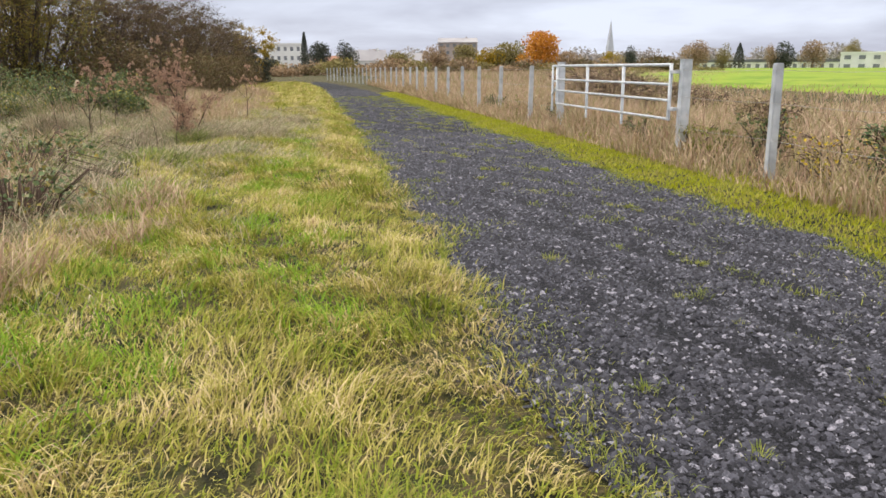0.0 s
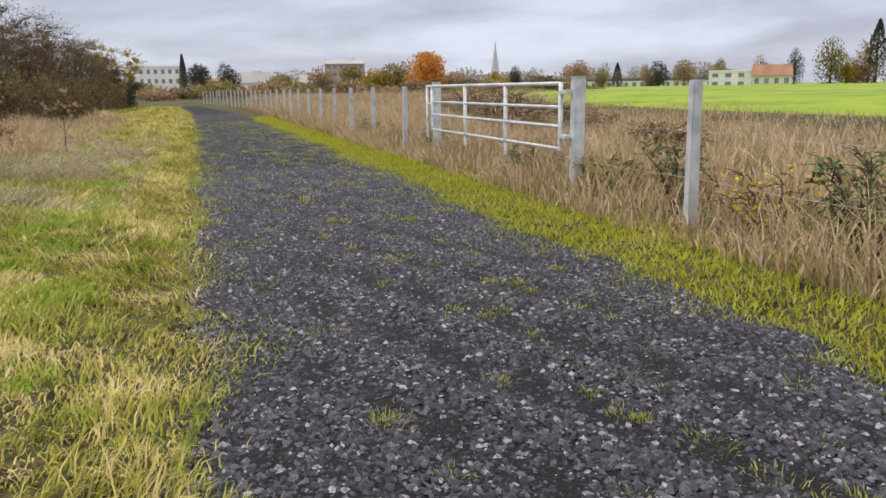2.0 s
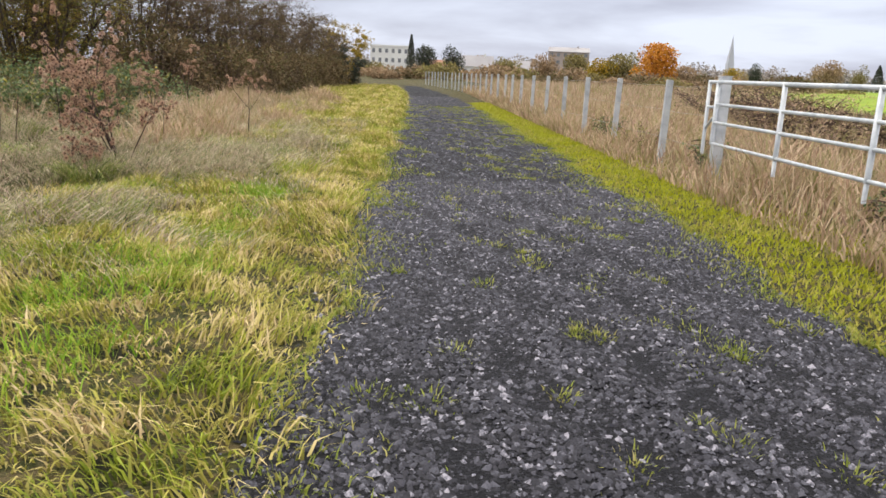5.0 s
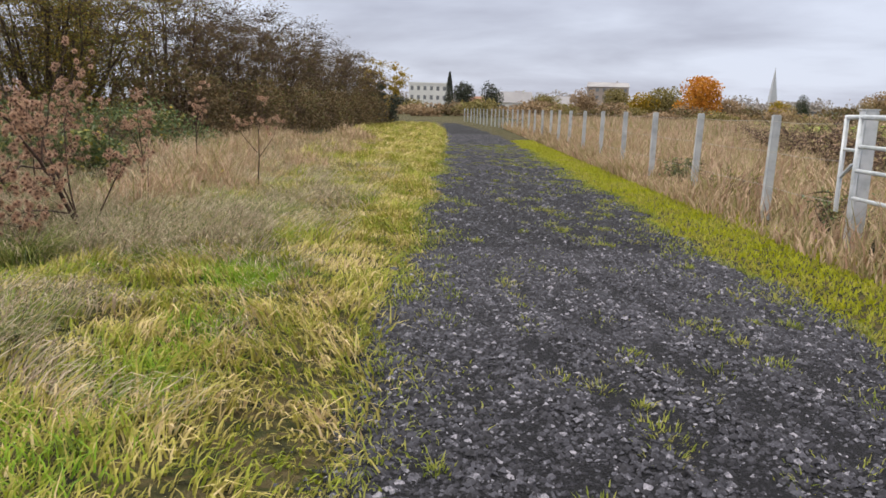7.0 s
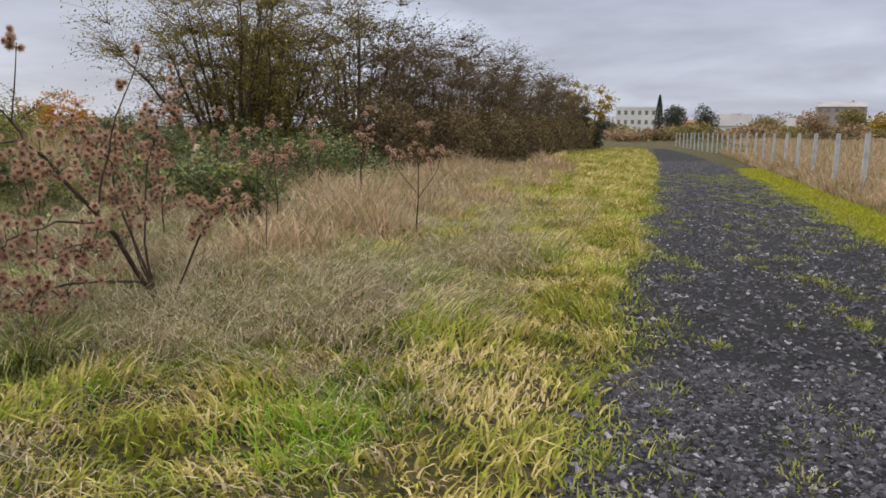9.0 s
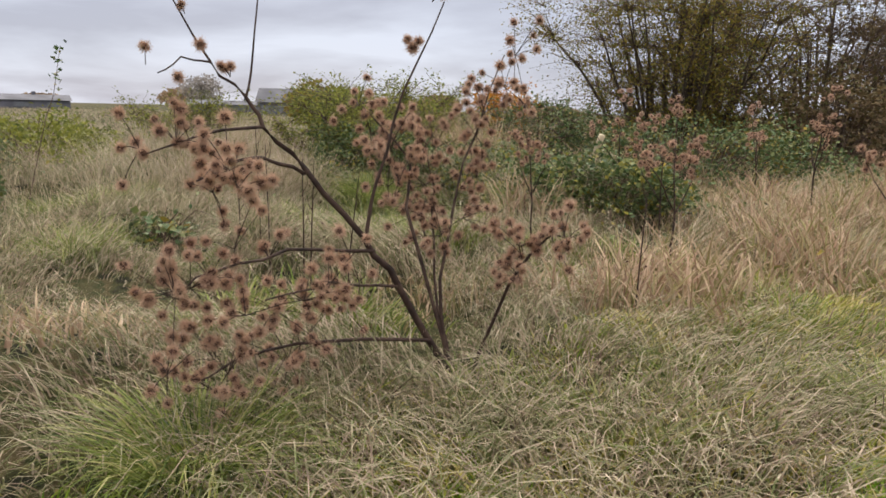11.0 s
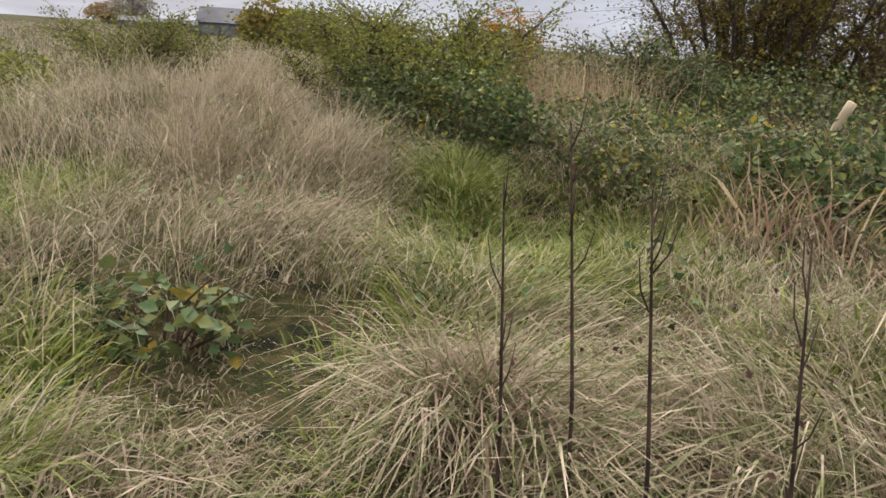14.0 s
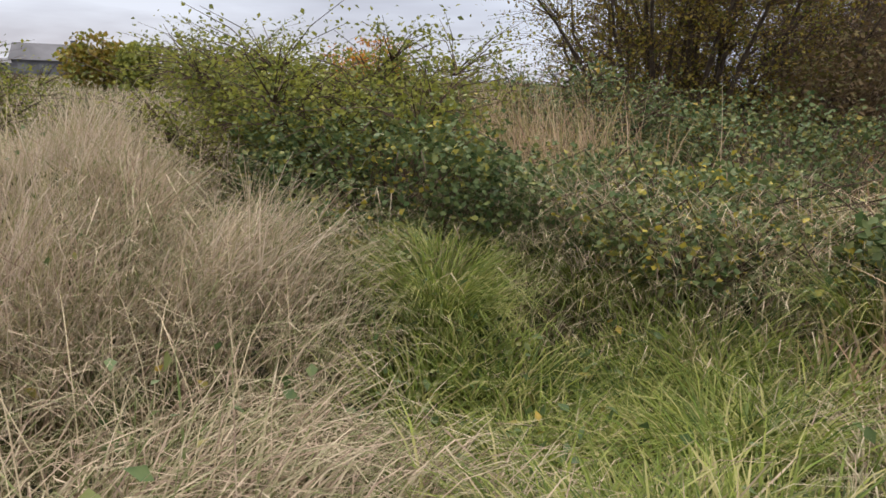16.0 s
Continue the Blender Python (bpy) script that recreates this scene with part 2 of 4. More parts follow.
def height(x, y):
    """The lie of the land: a flat track, lumpy rough ground and a hollow beside it."""
    x, y = np.asarray(x, float), np.asarray(y, float)
    rough = np.clip((-x - 2.2) / 1.5, 0, 1) * np.clip((60 - y) / 10, 0, 1) * np.clip((y + 25) / 10, 0, 1) * np.clip((x + 45) / 10, 0, 1)
    lump = .07 * np.sin(1.9 * x + .7 * y) + .06 * np.sin(1.1 * y - 2.3 * x + 1) + .05 * np.sin(3.7 * y + 1.7 * x)
    turf = np.clip((-x + .0) / .6, 0, 1) * np.clip((x + 6) / 2, 0, 1) * np.clip((60 - y) / 10, 0, 1) * np.clip((y + 12) / 5, 0, 1)
    z = rough * (lump + .03) + turf * (.025 * np.sin(6.1 * x + 2 * np.sin(3.3 * y)) * np.sin(5.3 * y + x) + .02 * np.sin(2.1 * y + 1.3 * x))
    z = z - .55 * np.exp(-(((x + 8.6) / 1.5) ** 2 + ((y - 19.6) / 1.5) ** 2))
    z = z + .50 * np.exp(-(((x + 12.4) / 2.0) ** 2 + ((y - 18.9) / 1.9) ** 2))
    z = z + .30 * np.exp(-(((x + 8.0) / 2.6) ** 2 + ((y - 22.2) / 1.2) ** 2))
    z = z - .40 * np.exp(-(((x + 6.5) / .7) ** 2 + ((y - 12.8) / .7) ** 2))
    verge = np.clip((-x + .1) / .5, 0, 1) * .035 + np.clip((x - 3.3) / .5, 0, 1) * .05
    z = z + verge * np.clip((300 - np.abs(y)) / 100, 0, 1)
    z = z + np.clip((x - 4.4) / 1.2, 0, 1) * .10 * np.clip((60 - x) / 20, 0, 1)
    return z


def blades(name, x, y, h, w, lean, bend, material, label, category, segs=2, z0=None, droop=1.0):
    """Grass: each blade a tapered strip that bends over towards lean (an angle for each)."""
    n = len(x)
    z = height(x, y) - .01 if z0 is None else z0
    face = lean + rng.normal(0, .9, n)
    sx, sy = np.cos(face + math.pi / 2), np.sin(face + math.pi / 2)
    lx, ly = np.cos(lean), np.sin(lean)
    rows = []
    for i in range(segs):
        u = i / segs
        off = bend * h * u ** 1.7
        zz = z + h * u * np.sqrt(np.clip(1 - (bend * u * droop * .85) ** 2, .04, 1))
        hw = w * (1 - .55 * u) / 2
        for s in (-1, 1):
            rows.append(np.stack([x + lx * off + s * sx * hw, y + ly * off + s * sy * hw, zz], 1))
    off = bend * h
    rows.append(np.stack([x + lx * off, y + ly * off, z + h * np.sqrt(np.clip(1 - (bend * droop * .85) ** 2, .03, 1))], 1))
    V = np.stack(rows, 1).reshape(-1, 3)
    k = 2 * segs + 1
    base = np.arange(n)[:, None] * k
    me = bpy.data.meshes.new(name)
    per = []
    for i in range(segs - 1):
        per += [2 * i, 2 * i + 1, 2 * i + 3, 2 * i + 2]
    per += [2 * segs - 2, 2 * segs - 1, 2 * segs]
    sizes = [4] * (segs - 1) + [3]
    loops = (base + np.array(per)[None]).ravel()
    me.vertices.add(len(V))
    me.vertices.foreach_set("co", V.ravel().astype(np.float32))
    me.loops.add(len(loops))
    me.loops.foreach_set("vertex_index", loops.astype(np.int32))
    tot = np.tile(sizes, n)
    me.polygons.add(len(tot))
    me.polygons.foreach_set("loop_start", np.concatenate([[0], np.cumsum(tot)[:-1]]).astype(np.int32))
    me.update(calc_edges=True)
    me.materials.append(material)
    return tagged(new(name, me), label, category, kind="stuff")


def leaf_mesh(name, P, size, material, parent, label="", up=.5, wide=.62):
    """Many folded leaves, a kite of two halves each, turned at random but mostly facing up."""
    n = len(P)
    P = np.asarray(P, float)
    nor = rng.normal(0, 1, (n, 3)) + np.array([0, 0, up * 2.5])
    nor /= np.linalg.norm(nor, axis=1)[:, None]
    t = np.cross(nor, rng.normal(0, 1, (n, 3)))
    t /= np.linalg.norm(t, axis=1)[:, None]
    b = np.cross(nor, t)
    s = (size * rng.uniform(.6, 1.25, n))[:, None]
    A, B = P - t * s * .5, P + t * s * .5
    C, D = P + b * s * wide * .5 + nor * s * .13 - t * s * .08, P - b * s * wide * .5 + nor * s * .13 - t * s * .08
    V = np.stack([A, C, B, D], 1).reshape(-1, 3)
    k = np.arange(n)[:, None] * 4
    loops = (k + np.array([0, 1, 2, 0, 2, 3])).ravel()
    me = bpy.data.meshes.new(name)
    me.vertices.add(len(V))
    me.vertices.foreach_set("co", V.ravel().astype(np.float32))
    me.loops.add(len(loops))
    me.loops.foreach_set("vertex_index", loops.astype(np.int32))
    me.polygons.add(2 * n)
    me.polygons.foreach_set("loop_start", (np.arange(2 * n) * 3).astype(np.int32))
    me.update(calc_edges=True)
    me.materials.append(material)
    ob = new(name, me)
    ob.parent = parent
    if label:
        ob["label"] = label
    return ob


# ---- ground ----


def spaced(lo, hi, fine_lo, fine_hi, step):
    fine = np.arange(fine_lo, fine_hi + step / 2, step)
    out_lo = fine_lo - np.geomspace(step * 2, fine_lo - lo, 26)
    out_hi = fine_hi + np.geomspace(step * 2, hi - fine_hi, 26)
    return np.concatenate([out_lo[::-1], fine, out_hi])


gx, gy = spaced(-2500, 2500, -20, 8, .22), spaced(-2500, 2500, -4, 34, .22)
X, Y = np.meshgrid(gx, gy)
GV = np.stack([X.ravel(), Y.ravel(), height(X, Y).ravel()], 1)
i, j = np.meshgrid(np.arange(len(gx) - 1), np.arange(len(gy) - 1))
a = (j * len(gx) + i).ravel()
ground = mesh("ground", GV, np.stack([a, a + 1, a + 1 + len(gx), a + len(gx)], 1), SOIL, smooth=True)
tagged(ground, "rough grassy ground with thatch and bare soil", "ground", kind="structure")


def edge_left(y):
    return .12 + .07 * np.sin(1.3 * y) + .04 * np.sin(3.1 * y + 1) + .03 * np.sin(7.3 * y) + np.clip(y - 35, 0, 100) ** 2 * -.0010


def edge_right(y):
    return 3.34 + .10 * np.sin(.9 * y + 2) + .06 * np.sin(2.7 * y) + .05 * np.sin(6.1 * y) + np.clip(y - 35, 0, 100) ** 2 * -.0010 - np.clip(y - 30, 0, 60) * .012


ty = np.arange(-8, 80, .15)
tu = np.linspace(0, 1, 15)
TV, TF = [], []
for yy in ty:
    l, r = edge_left(yy), edge_right(yy)
    for u in tu:
        xx = l + (r - l) * u
        TV.append((xx, yy, .012 + .02 * math.sin(math.pi * u) + .012 * math.sin(9 * xx + 4 * yy) * math.sin(math.pi * u)))
for q in range(len(ty) - 1):
    for u in range(14):
        b0 = q * 15 + u
        TF.append((b0, b0 + 1, b0 + 16, b0 + 15))
track = tagged(mesh("track", TV, TF, CINDER, smooth=True), "dark cinder and crushed slate track", "track", kind="structure")

# gravel: loose flat stones, dense along the walk
def gravel(name, n, y0, y1, s0, s1):
    y = y0 + (y1 - y0) * rng.uniform(0, 1, n) ** 1.3
    l, r = edge_left(y), edge_right(y)
    spread = rng.normal(0, .12, n)
    x = l + (r - l) * rng.uniform(0, 1, n) + spread * (rng.uniform(0, 1, n) < .25)
    s = s0 + (s1 - s0) * rng.uniform(0, 1, n) ** 3
    u = np.clip((x - l) / (r - l), 0, 1)
    z = .012 + .02 * np.sin(np.pi * u) + .012 * np.sin(9 * x + 4 * y) * np.sin(np.pi * u)
    th = rng.uniform(0, math.tau, n)
    V = []
    for k in range(4):
        w = th + k * math.pi / 2 + rng.normal(0, .3, n)
        q = s * rng.uniform(.6, 1.1, n)
        V.append(np.stack([x + q * np.cos(w), y + q * np.sin(w), z - .003 + s * rng.uniform(-.1, .25, n)], 1))
    V.append(np.stack([x + rng.normal(0, .25, n) * s, y + rng.normal(0, .25, n) * s, z + s * rng.uniform(.3, .75, n)], 1))
    V = np.stack(V, 1).reshape(-1, 3)
    k = np.arange(n)[:, None] * 5
    loops = (k + np.array([0, 1, 4, 1, 2, 4, 2, 3, 4, 3, 0, 4])).ravel()
    me = bpy.data.meshes.new(name)
    me.vertices.add(len(V))
    me.vertices.foreach_set("co", V.ravel().astype(np.float32))
    me.loops.add(len(loops))
    me.loops.foreach_set("vertex_index", loops.astype(np.int32))
    me.polygons.add(4 * n)
    me.polygons.foreach_set("loop_start", (np.arange(4 * n) * 3).astype(np.int32))
    me.update(calc_edges=True)
    me.materials.append(STONE)
    return tagged(new(name, me), "loose dark gravel with a few pale stones on the track", "gravel", kind="stuff")


gravel("gravel", 165000, .3, 16, .011, .031)
gravel("gravel_behind", 9000, -7.5, .4, .012, .034)
gravel("gravel_far", 40000, 13, 50, .016, .040)

# the crop field beyond the fence
fx = np.linspace(0, 1, 60)
QV, QF = [], []
for u in fx:
    for v in np.linspace(0, 1, 60):
        x = 24 + 420 * u ** 2.2
        y = -60 + (34 + 60 + 520 * u ** 1.3) * v
        QV.append((x, y, .07 + .27 * min(1, u * 5) + .95 * min(1, u * 1.15) + .05 * math.sin(x * .7 + y) * (1 - u)))
for q in range(59):
    for v in range(59):
        b0 = q * 60 + v
        QF.append((b0, b0 + 60, b0 + 61, b0 + 1))
tagged(mesh("crop_field", QV, QF, FIELD, smooth=True), "bright green field of young crop", "field", kind="structure")

# ---- grass ----


def trodden(x, y):
    """How tall grass stands beside the trodden way through the rough: low on it, full away from it."""
    way = [(0, 13.2), (-1.9, 14.2), (-3.4, 14.1), (-4.9, 14.9), (-7.3, 16.3)]
    d = np.full(len(x), 9.0)
    for (ax, ay), (bx, by) in zip(way, way[1:]):
        t = np.clip(((x - ax) * (bx - ax) + (y - ay) * (by - ay)) / ((bx - ax) ** 2 + (by - ay) ** 2), 0, 1)
        d = np.minimum(d, np.hypot(x - ax - t * (bx - ax), y - ay - t * (by - ay)))
    return .42 + .58 * np.clip((d - .25) / .5, 0, 1)


n = 235000
y = -1.5 + 75 * rng.uniform(0, 1, n) ** 2.1
x = edge_left(y) + .08 - (3.3 + .05 * np.clip(y - 20, 0, 60)) * rng.uniform(0, 1, n) ** 1.0 + rng.normal(0, .09, n)
tuft = .5 + .5 * np.sin(5.1 * x + 2.2 * np.sin(2.9 * y)) * np.sin(4.3 * y + 1.3 * np.sin(3.3 * x))
blades("verge_grass", x, y, (.05 + .16 * tuft ** 1.4 * rng.uniform(.2, 1.3, n)) * (1 + np.clip(y - 8, 0, 30) * .02), (.0062 + .0006 * np.clip(y, 0, 60)) * rng.uniform(.55, 1.4, n), -.6 + 1.8 * np.sin(2.3 * x + 1.4 * y) + rng.normal(0, 1.1, n), rng.uniform(.55, 1.16, n), TURF, "short yellowing verge grass", "grass", 2)
n = 60000
y = -1 + 44 * rng.uniform(0, 1, n) ** 1.5
x = edge_right(y) - .05 + 1.35 * rng.uniform(0, 1, n) + rng.normal(0, .06, n)
blades("moss_verge", x, y, .025 + .06 * rng.uniform(0, 1, n), .010 + .0006 * np.clip(y, 0, 40), rng.uniform(0, 6.28, n), rng.uniform(.3, .9, n), MOSS, "mossy yellow-green verge beside the track", "moss", 2)
# tufts down the middle and on the edges of the track
n = 30000
c = rng.integers(0, 420, n)
cy, cu = .5 + 38 * rng.uniform(0, 1, 420), np.where(rng.uniform(0, 1, 420) < .6, rng.normal(.60, .13, 420), rng.uniform(0, 1, 420))
cs = rng.uniform(.02, .075, 420) * (1 + np.clip(cy - 10, 0, 30) * .03)
cx = edge_left(cy) + (edge_right(cy) - edge_left(cy)) * cu
x, y = cx[c] + rng.normal(0, 1, n) * cs[c], cy[c] + rng.normal(0, 1.3, n) * cs[c]
blades("track_tufts", x, y, .012 + .045 * rng.uniform(0, 1, n) ** 2, .0035 + .0004 * np.clip(y, 0, 40), np.arctan2(y - cy[c], x - cx[c]), rng.uniform(.4, 1.0, n), TUFT, "small grass tufts growing through the track", "grass", 2, z0=np.full(n, .02))
# moss and straggling grass creeping onto both edges of the track
n = 26000
y = .3 + 36 * rng.uniform(0, 1, n) ** 1.4
side = rng.uniform(0, 1, n) < .55
creep = np.abs(rng.normal(0, .17, n)) * (1 + .9 * np.sin(2.3 * y + 1.1 * np.sin(.9 * y)))
x = np.where(side, edge_left(y) + creep, edge_right(y) - creep * 1.25)
blades("edge_grass", x, y, .015 + .05 * rng.uniform(0, 1, n) ** 1.5, .0045 + .0005 * np.clip(y, 0, 40), rng.uniform(0, 6.28, n), rng.uniform(.5, 1.1, n), TUFT, "thin grass and moss straggling over the track edges", "grass", 2, z0=np.full(n, .015))


def bramble_free(x, y):
    d = np.minimum(((x + 8.4) / 2.5) ** 2 + ((y - 11.7) / 1.7) ** 2, ((x + 11.3) / 1.9) ** 2 + ((y - 13.4) / 1.5) ** 2)
    return d > 1


n = 200000
r = 17 * rng.uniform(0, 1, n) ** .8
th = rng.uniform(0, math.tau, n)
x, y = -6.2 + r * np.cos(th), 16.5 + r * np.sin(th) * 1.1
ok = (x < -1.9 + .5 * np.sin(y * 1.3) + .25 * np.sin(3.1 * y) + .9 * rng.uniform(0, 1, n) ** 2) & bramble_free(x, y) & (y > 2)
hollow = np.exp(-(((x + 8.2) / 1.2) ** 2 + ((y - 19.6) / 1.2) ** 2))
ok &= rng.uniform(0, 1, n) > hollow * .65
ok &= np.sin(2.7 * x + 1.2 * np.sin(2.3 * y)) * np.sin(2.5 * y + 1.3 * x) > -.42 - .58 * (rng.uniform(0, 1, n) < .3)
x, y = x[ok], y[ok]
n = len(x)
deep = np.clip((-x - 1.2) / 2.2, .4, 1)
wind = -.55 + 1.1 * np.sin(.9 * x + .5 * y) + .9 * np.sin(2.1 * y - 1.1 * x) + rng.normal(0, .8, n)
clump = np.clip(.66 + .85 * np.sin(2.9 * x + 1.5 * np.sin(2.3 * y)) * np.sin(3.1 * y + .9 * x), .14, 1.4)
blades("dry_grass", x, y, (.20 + .38 * rng.uniform(0, 1, n)) * clump * deep * trodden(x, y) * (1 + .5 * ((x < -10) & (y > 15.5))), .0085 * rng.uniform(.5, 1.4, n), wind, np.clip(rng.normal(.95, .2, n), .3, 1.2), STRAW, "long wind-laid straw-coloured grass", "grass", 3)
# lush green grass: the hollow and patches
n = 25000
k = rng.integers(0, 90, n)
py = np.concatenate([rng.normal(19.6, .85, 42), rng.uniform(5, 22, 48)])
px = np.concatenate([-7.9 - (py[:42] - 19) * .6 + rng.normal(0, .8, 42), rng.uniform(-9, -2.0, 48)])
hh = np.concatenate([rng.uniform(.25, .5, 42), rng.uniform(.15, .32, 48)])
x, y = px[k] + rng.normal(0, .20, n), py[k] + rng.normal(0, .20, n)
ok = bramble_free(x, y) & (x < -1.7)
x, y, k = x[ok], y[ok], k[ok]
n = len(x)
blades("green_grass", x, y, hh[k] * trodden(x, y) * rng.uniform(.5, 1.15, n), .014, np.arctan2(y - py[k], x - px[k]) + rng.normal(0, .5, n), rng.uniform(.55, 1.05, n), LUSH, "lush green grass clumps in the hollow", "grass", 3)
# matted long grass where the verge meets the rough
n = 15000
y = 11.5 + 14 * rng.uniform(0, 1, n)
x = -.5 - 2.6 * rng.uniform(0, 1, n) ** .8
ok = np.sin(2.6 * x + 1.7 * np.sin(1.6 * y)) * np.sin(2.2 * y + x) > -.25
x, y = x[ok], y[ok]
n = len(x)
blades("matted_grass", x, y, rng.uniform(.14, .36, n) * trodden(x, y), .010, -.8 + 1.3 * np.sin(1.3 * y + x) + rng.normal(0, .5, n), rng.uniform(.85, 1.15, n), STRAW, "matted straw-coloured grass at the verge's back", "grass", 3)
# the verge and rough behind the start
n = 36000
x, y = rng.uniform(-9, .1, n), rng.uniform(-9, 3, n)
ok = (y < -1.3) | (x < -3)
x, y = x[ok], y[ok]
n = len(x)
blades("rough_grass", x, y, rng.uniform(.06, .2, n) * (1 + (x < -3)), .011, rng.uniform(0, 6.28, n), rng.uniform(.4, 1.1, n), TURF, "yellowing rough grass beside the track", "grass", 2)
# tall tan stalks between the bushes, and dead grass hanging over the mounds
n = 1100
x, y = rng.normal(-10.3, .6, n), rng.normal(22.9, .5, n)
blades("tan_stalks", x, y, rng.uniform(.7, 1.6, n), .008, rng.normal(2.8, 1.2, n), rng.uniform(.2, .8, n), RUST, "tall tan dead stalks between the bushes", "weeds", 3)
n = 3600
x, y = rng.uniform(-10.6, -5.6, n), rng.normal(21.25, .4, n)
blades("draped_grass", x, y, rng.uniform(.2, .5, n), .010, rng.normal(-1.5, .9, n), rng.uniform(.95, 1.2, n), STRAW, "dead grass hanging over the bramble mounds", "grass", 3, z0=height(x, y) + rng.uniform(0, .4, n) * np.clip((y - 20.6) / .6, 0, 1))
# tussocks: blades that spring from one root and bow over on all sides


def tussock(x, y, r, h, n, material, label, lean=None, w=.008):
    a = rng.uniform(0, math.tau, n)
    q = r * (.4 if lean is None else .95) * np.sqrt(rng.uniform(0, 1, n))
    way = a + rng.normal(0, .4, n) if lean is None else lean + rng.normal(0, .75, n)
    ob = blades("grass_tussock", x + q * np.cos(a), y + q * np.sin(a), h * (1 if lean is None else .8) * rng.uniform(.4, 1.2, n), w * rng.uniform(.6, 1.3, n), way, rng.uniform(.7, 1.2, n), material, label, "grass", 4)
    return tagged(ob, label, "grass", "grass tussocks in the rough", kind="stuff")


for tx, ty_, tr, th_, tn in ((-9.6, 20.1, .75, .52, 1500), (-8.0, 20.6, .6, .55, 700), (-7.2, 20.9, .6, .5, 700), (-9.0, 21.1, .7, .45, 800), (-9.4, 15.9, .8, .45, 900), (-10.1, 16.4, .8, .5, 900), (-3.0, 14.7, .6, .42, 900), (-6.9, 15.3, .5, .35, 500), (-10.4, 16.9, .6, .45, 600), (-5.0, 14.0, .5, .4, 500), (-1.5, 17.4, .6, .3, 600)):
    tussock(tx, ty_, tr, th_, tn, LUSH, "green grass tussock bowing over on all sides")
for tx, ty_, tr, th_, tn, tl in ((-2.6, 15.4, .8, .6, 1200, -.7), (-1.9, 16.0, .7, .5, 1000, -1.0), (-2.2, 17.0, .8, .5, 1000, -.4), (-3.6, 14.9, .7, .55, 900, -1.3), (-5.9, 14.0, .7, .55, 900, .3), (-7.4, 14.6, .9, .55, 1100, .2), (-8.4, 15.6, .8, .5, 900, .9), (-6.0, 17.6, .8, .5, 900, -.9), (-4.2, 17.8, .8, .5, 900, -.6), (-1.6, 19.0, .8, .45, 900, -.8), (-3.2, 20.6, .9, .5, 900, .2), (-8.3, 17.8, .9, .55, 1100, .4), (-9.6, 17.6, 1.0, .65, 1400, .1), (-10.4, 18.9, 1.0, .75, 1500, .3), (-6.6, 19.4, .8, .4, 800, 1.9)):
    tussock(tx, ty_, tr, th_, tn, STRAW, "straw-coloured grass tussock laid over by the wind", tl)
# tall tan seed grass on the ridge, leaning down towards the hollow
n = 9000
x = rng.uniform(-14.5, -9.9, n)
y = 18.6 - .55 * (x + 11) + rng.normal(0, .75, n)
thin = np.sin(3.1 * x + 1.4 * np.sin(2.2 * y)) * np.sin(2.7 * y + x) > -.5
x, y = x[thin], y[thin]
n = len(x)
blades("ridge_grass", x, y, rng.uniform(.3, .85, n) * np.clip(.75 + .5 * np.sin(3.3 * x + y) * np.sin(2.9 * y), .4, 1.2), .0075 * rng.uniform(.6, 1.3, n), rng.normal(-.2, .6, n), rng.uniform(.35, .95, n), RIDGE, "tall tan seed grass leaning on the ridge", "grass", 4)
# brighter green patches in the verge
n = 16000
k = rng.integers(0, 70, n)
px, py = rng.uniform(-3.0, -.7, 70), 2 + 22 * rng.uniform(0, 1, 70)
x, y = px[k] + rng.normal(0, .16, n), py[k] + rng.normal(0, .22, n)
blades("fresh_grass", x, y, rng.uniform(.06, .17, n), .010, rng.uniform(0, 6.28, n), rng.uniform(.5, 1.05, n), FRESH, "fresh bright green grass patches in the verge", "grass", 2)
# tangled dead weeds at the back of the verge
n = 60000
y = 3 + 36 * rng.uniform(0, 1, n) ** 1.2
x = -2.3 + .35 * np.sin(1.1 * y) - 5.5 * rng.uniform(0, 1, n) ** 1.3
clump = np.clip(.35 + .65 * np.sin(1.9 * x + 1.7 * np.sin(1.3 * y)) * np.sin(1.6 * y + .8), .12, 1)
ok = (np.hypot(x + .4 - .0, y - 14) > 2.2) & ((y < 9.5) | (y > 17.5) | (x < -4.2)) & ((x > -5) | (y < 11) | (y > 20))
x, y, clump = x[ok], y[ok], clump[ok]
n = len(x)
blades("tangled_weeds", x, y, (.25 + .55 * rng.uniform(0, 1, n)) * clump * trodden(x, y) * np.clip((-x - 1.2) / 1.5, .4, 1.1), .010 + .0004 * y, rng.uniform(0, 6.28, n), rng.uniform(.3, 1.0, n), RUST, "tangled brown dead weeds behind the verge", "weeds", 3)
n = 2600
herbs = empty("nettle_patch", -8.5, 20.5, 0, "low nettles and bramble sprigs among the grass", "weeds", kind="stuff")
x, y = rng.normal(-.4, 2.0, n), rng.normal(.4, 1.7, n)
k = (np.sin(2.1 * x + y) * np.sin(1.7 * y - x) > -.1) & bramble_free(x - 8.5, y + 20.5)
x, y = x[k], y[k]
leaf_mesh("leaves", np.stack([x, y, height(x - 8.5, y + 20.5) + rng.uniform(.06, .38, len(x))], 1), .075, BRAM, herbs)
# tall dead weeds behind the fence
n = 90000
y = -4 + 70 * rng.uniform(0, 1, n) ** 1.4
x = 4.15 + 12 * rng.uniform(0, 1, n) ** 1.6
clump = (.6 + .4 * np.sin(1.7 * x + 1.3 * np.sin(1.1 * y)) * np.sin(1.3 * y + .4)) * np.clip(1.15 - (x - 4) * .06, .5, 1)
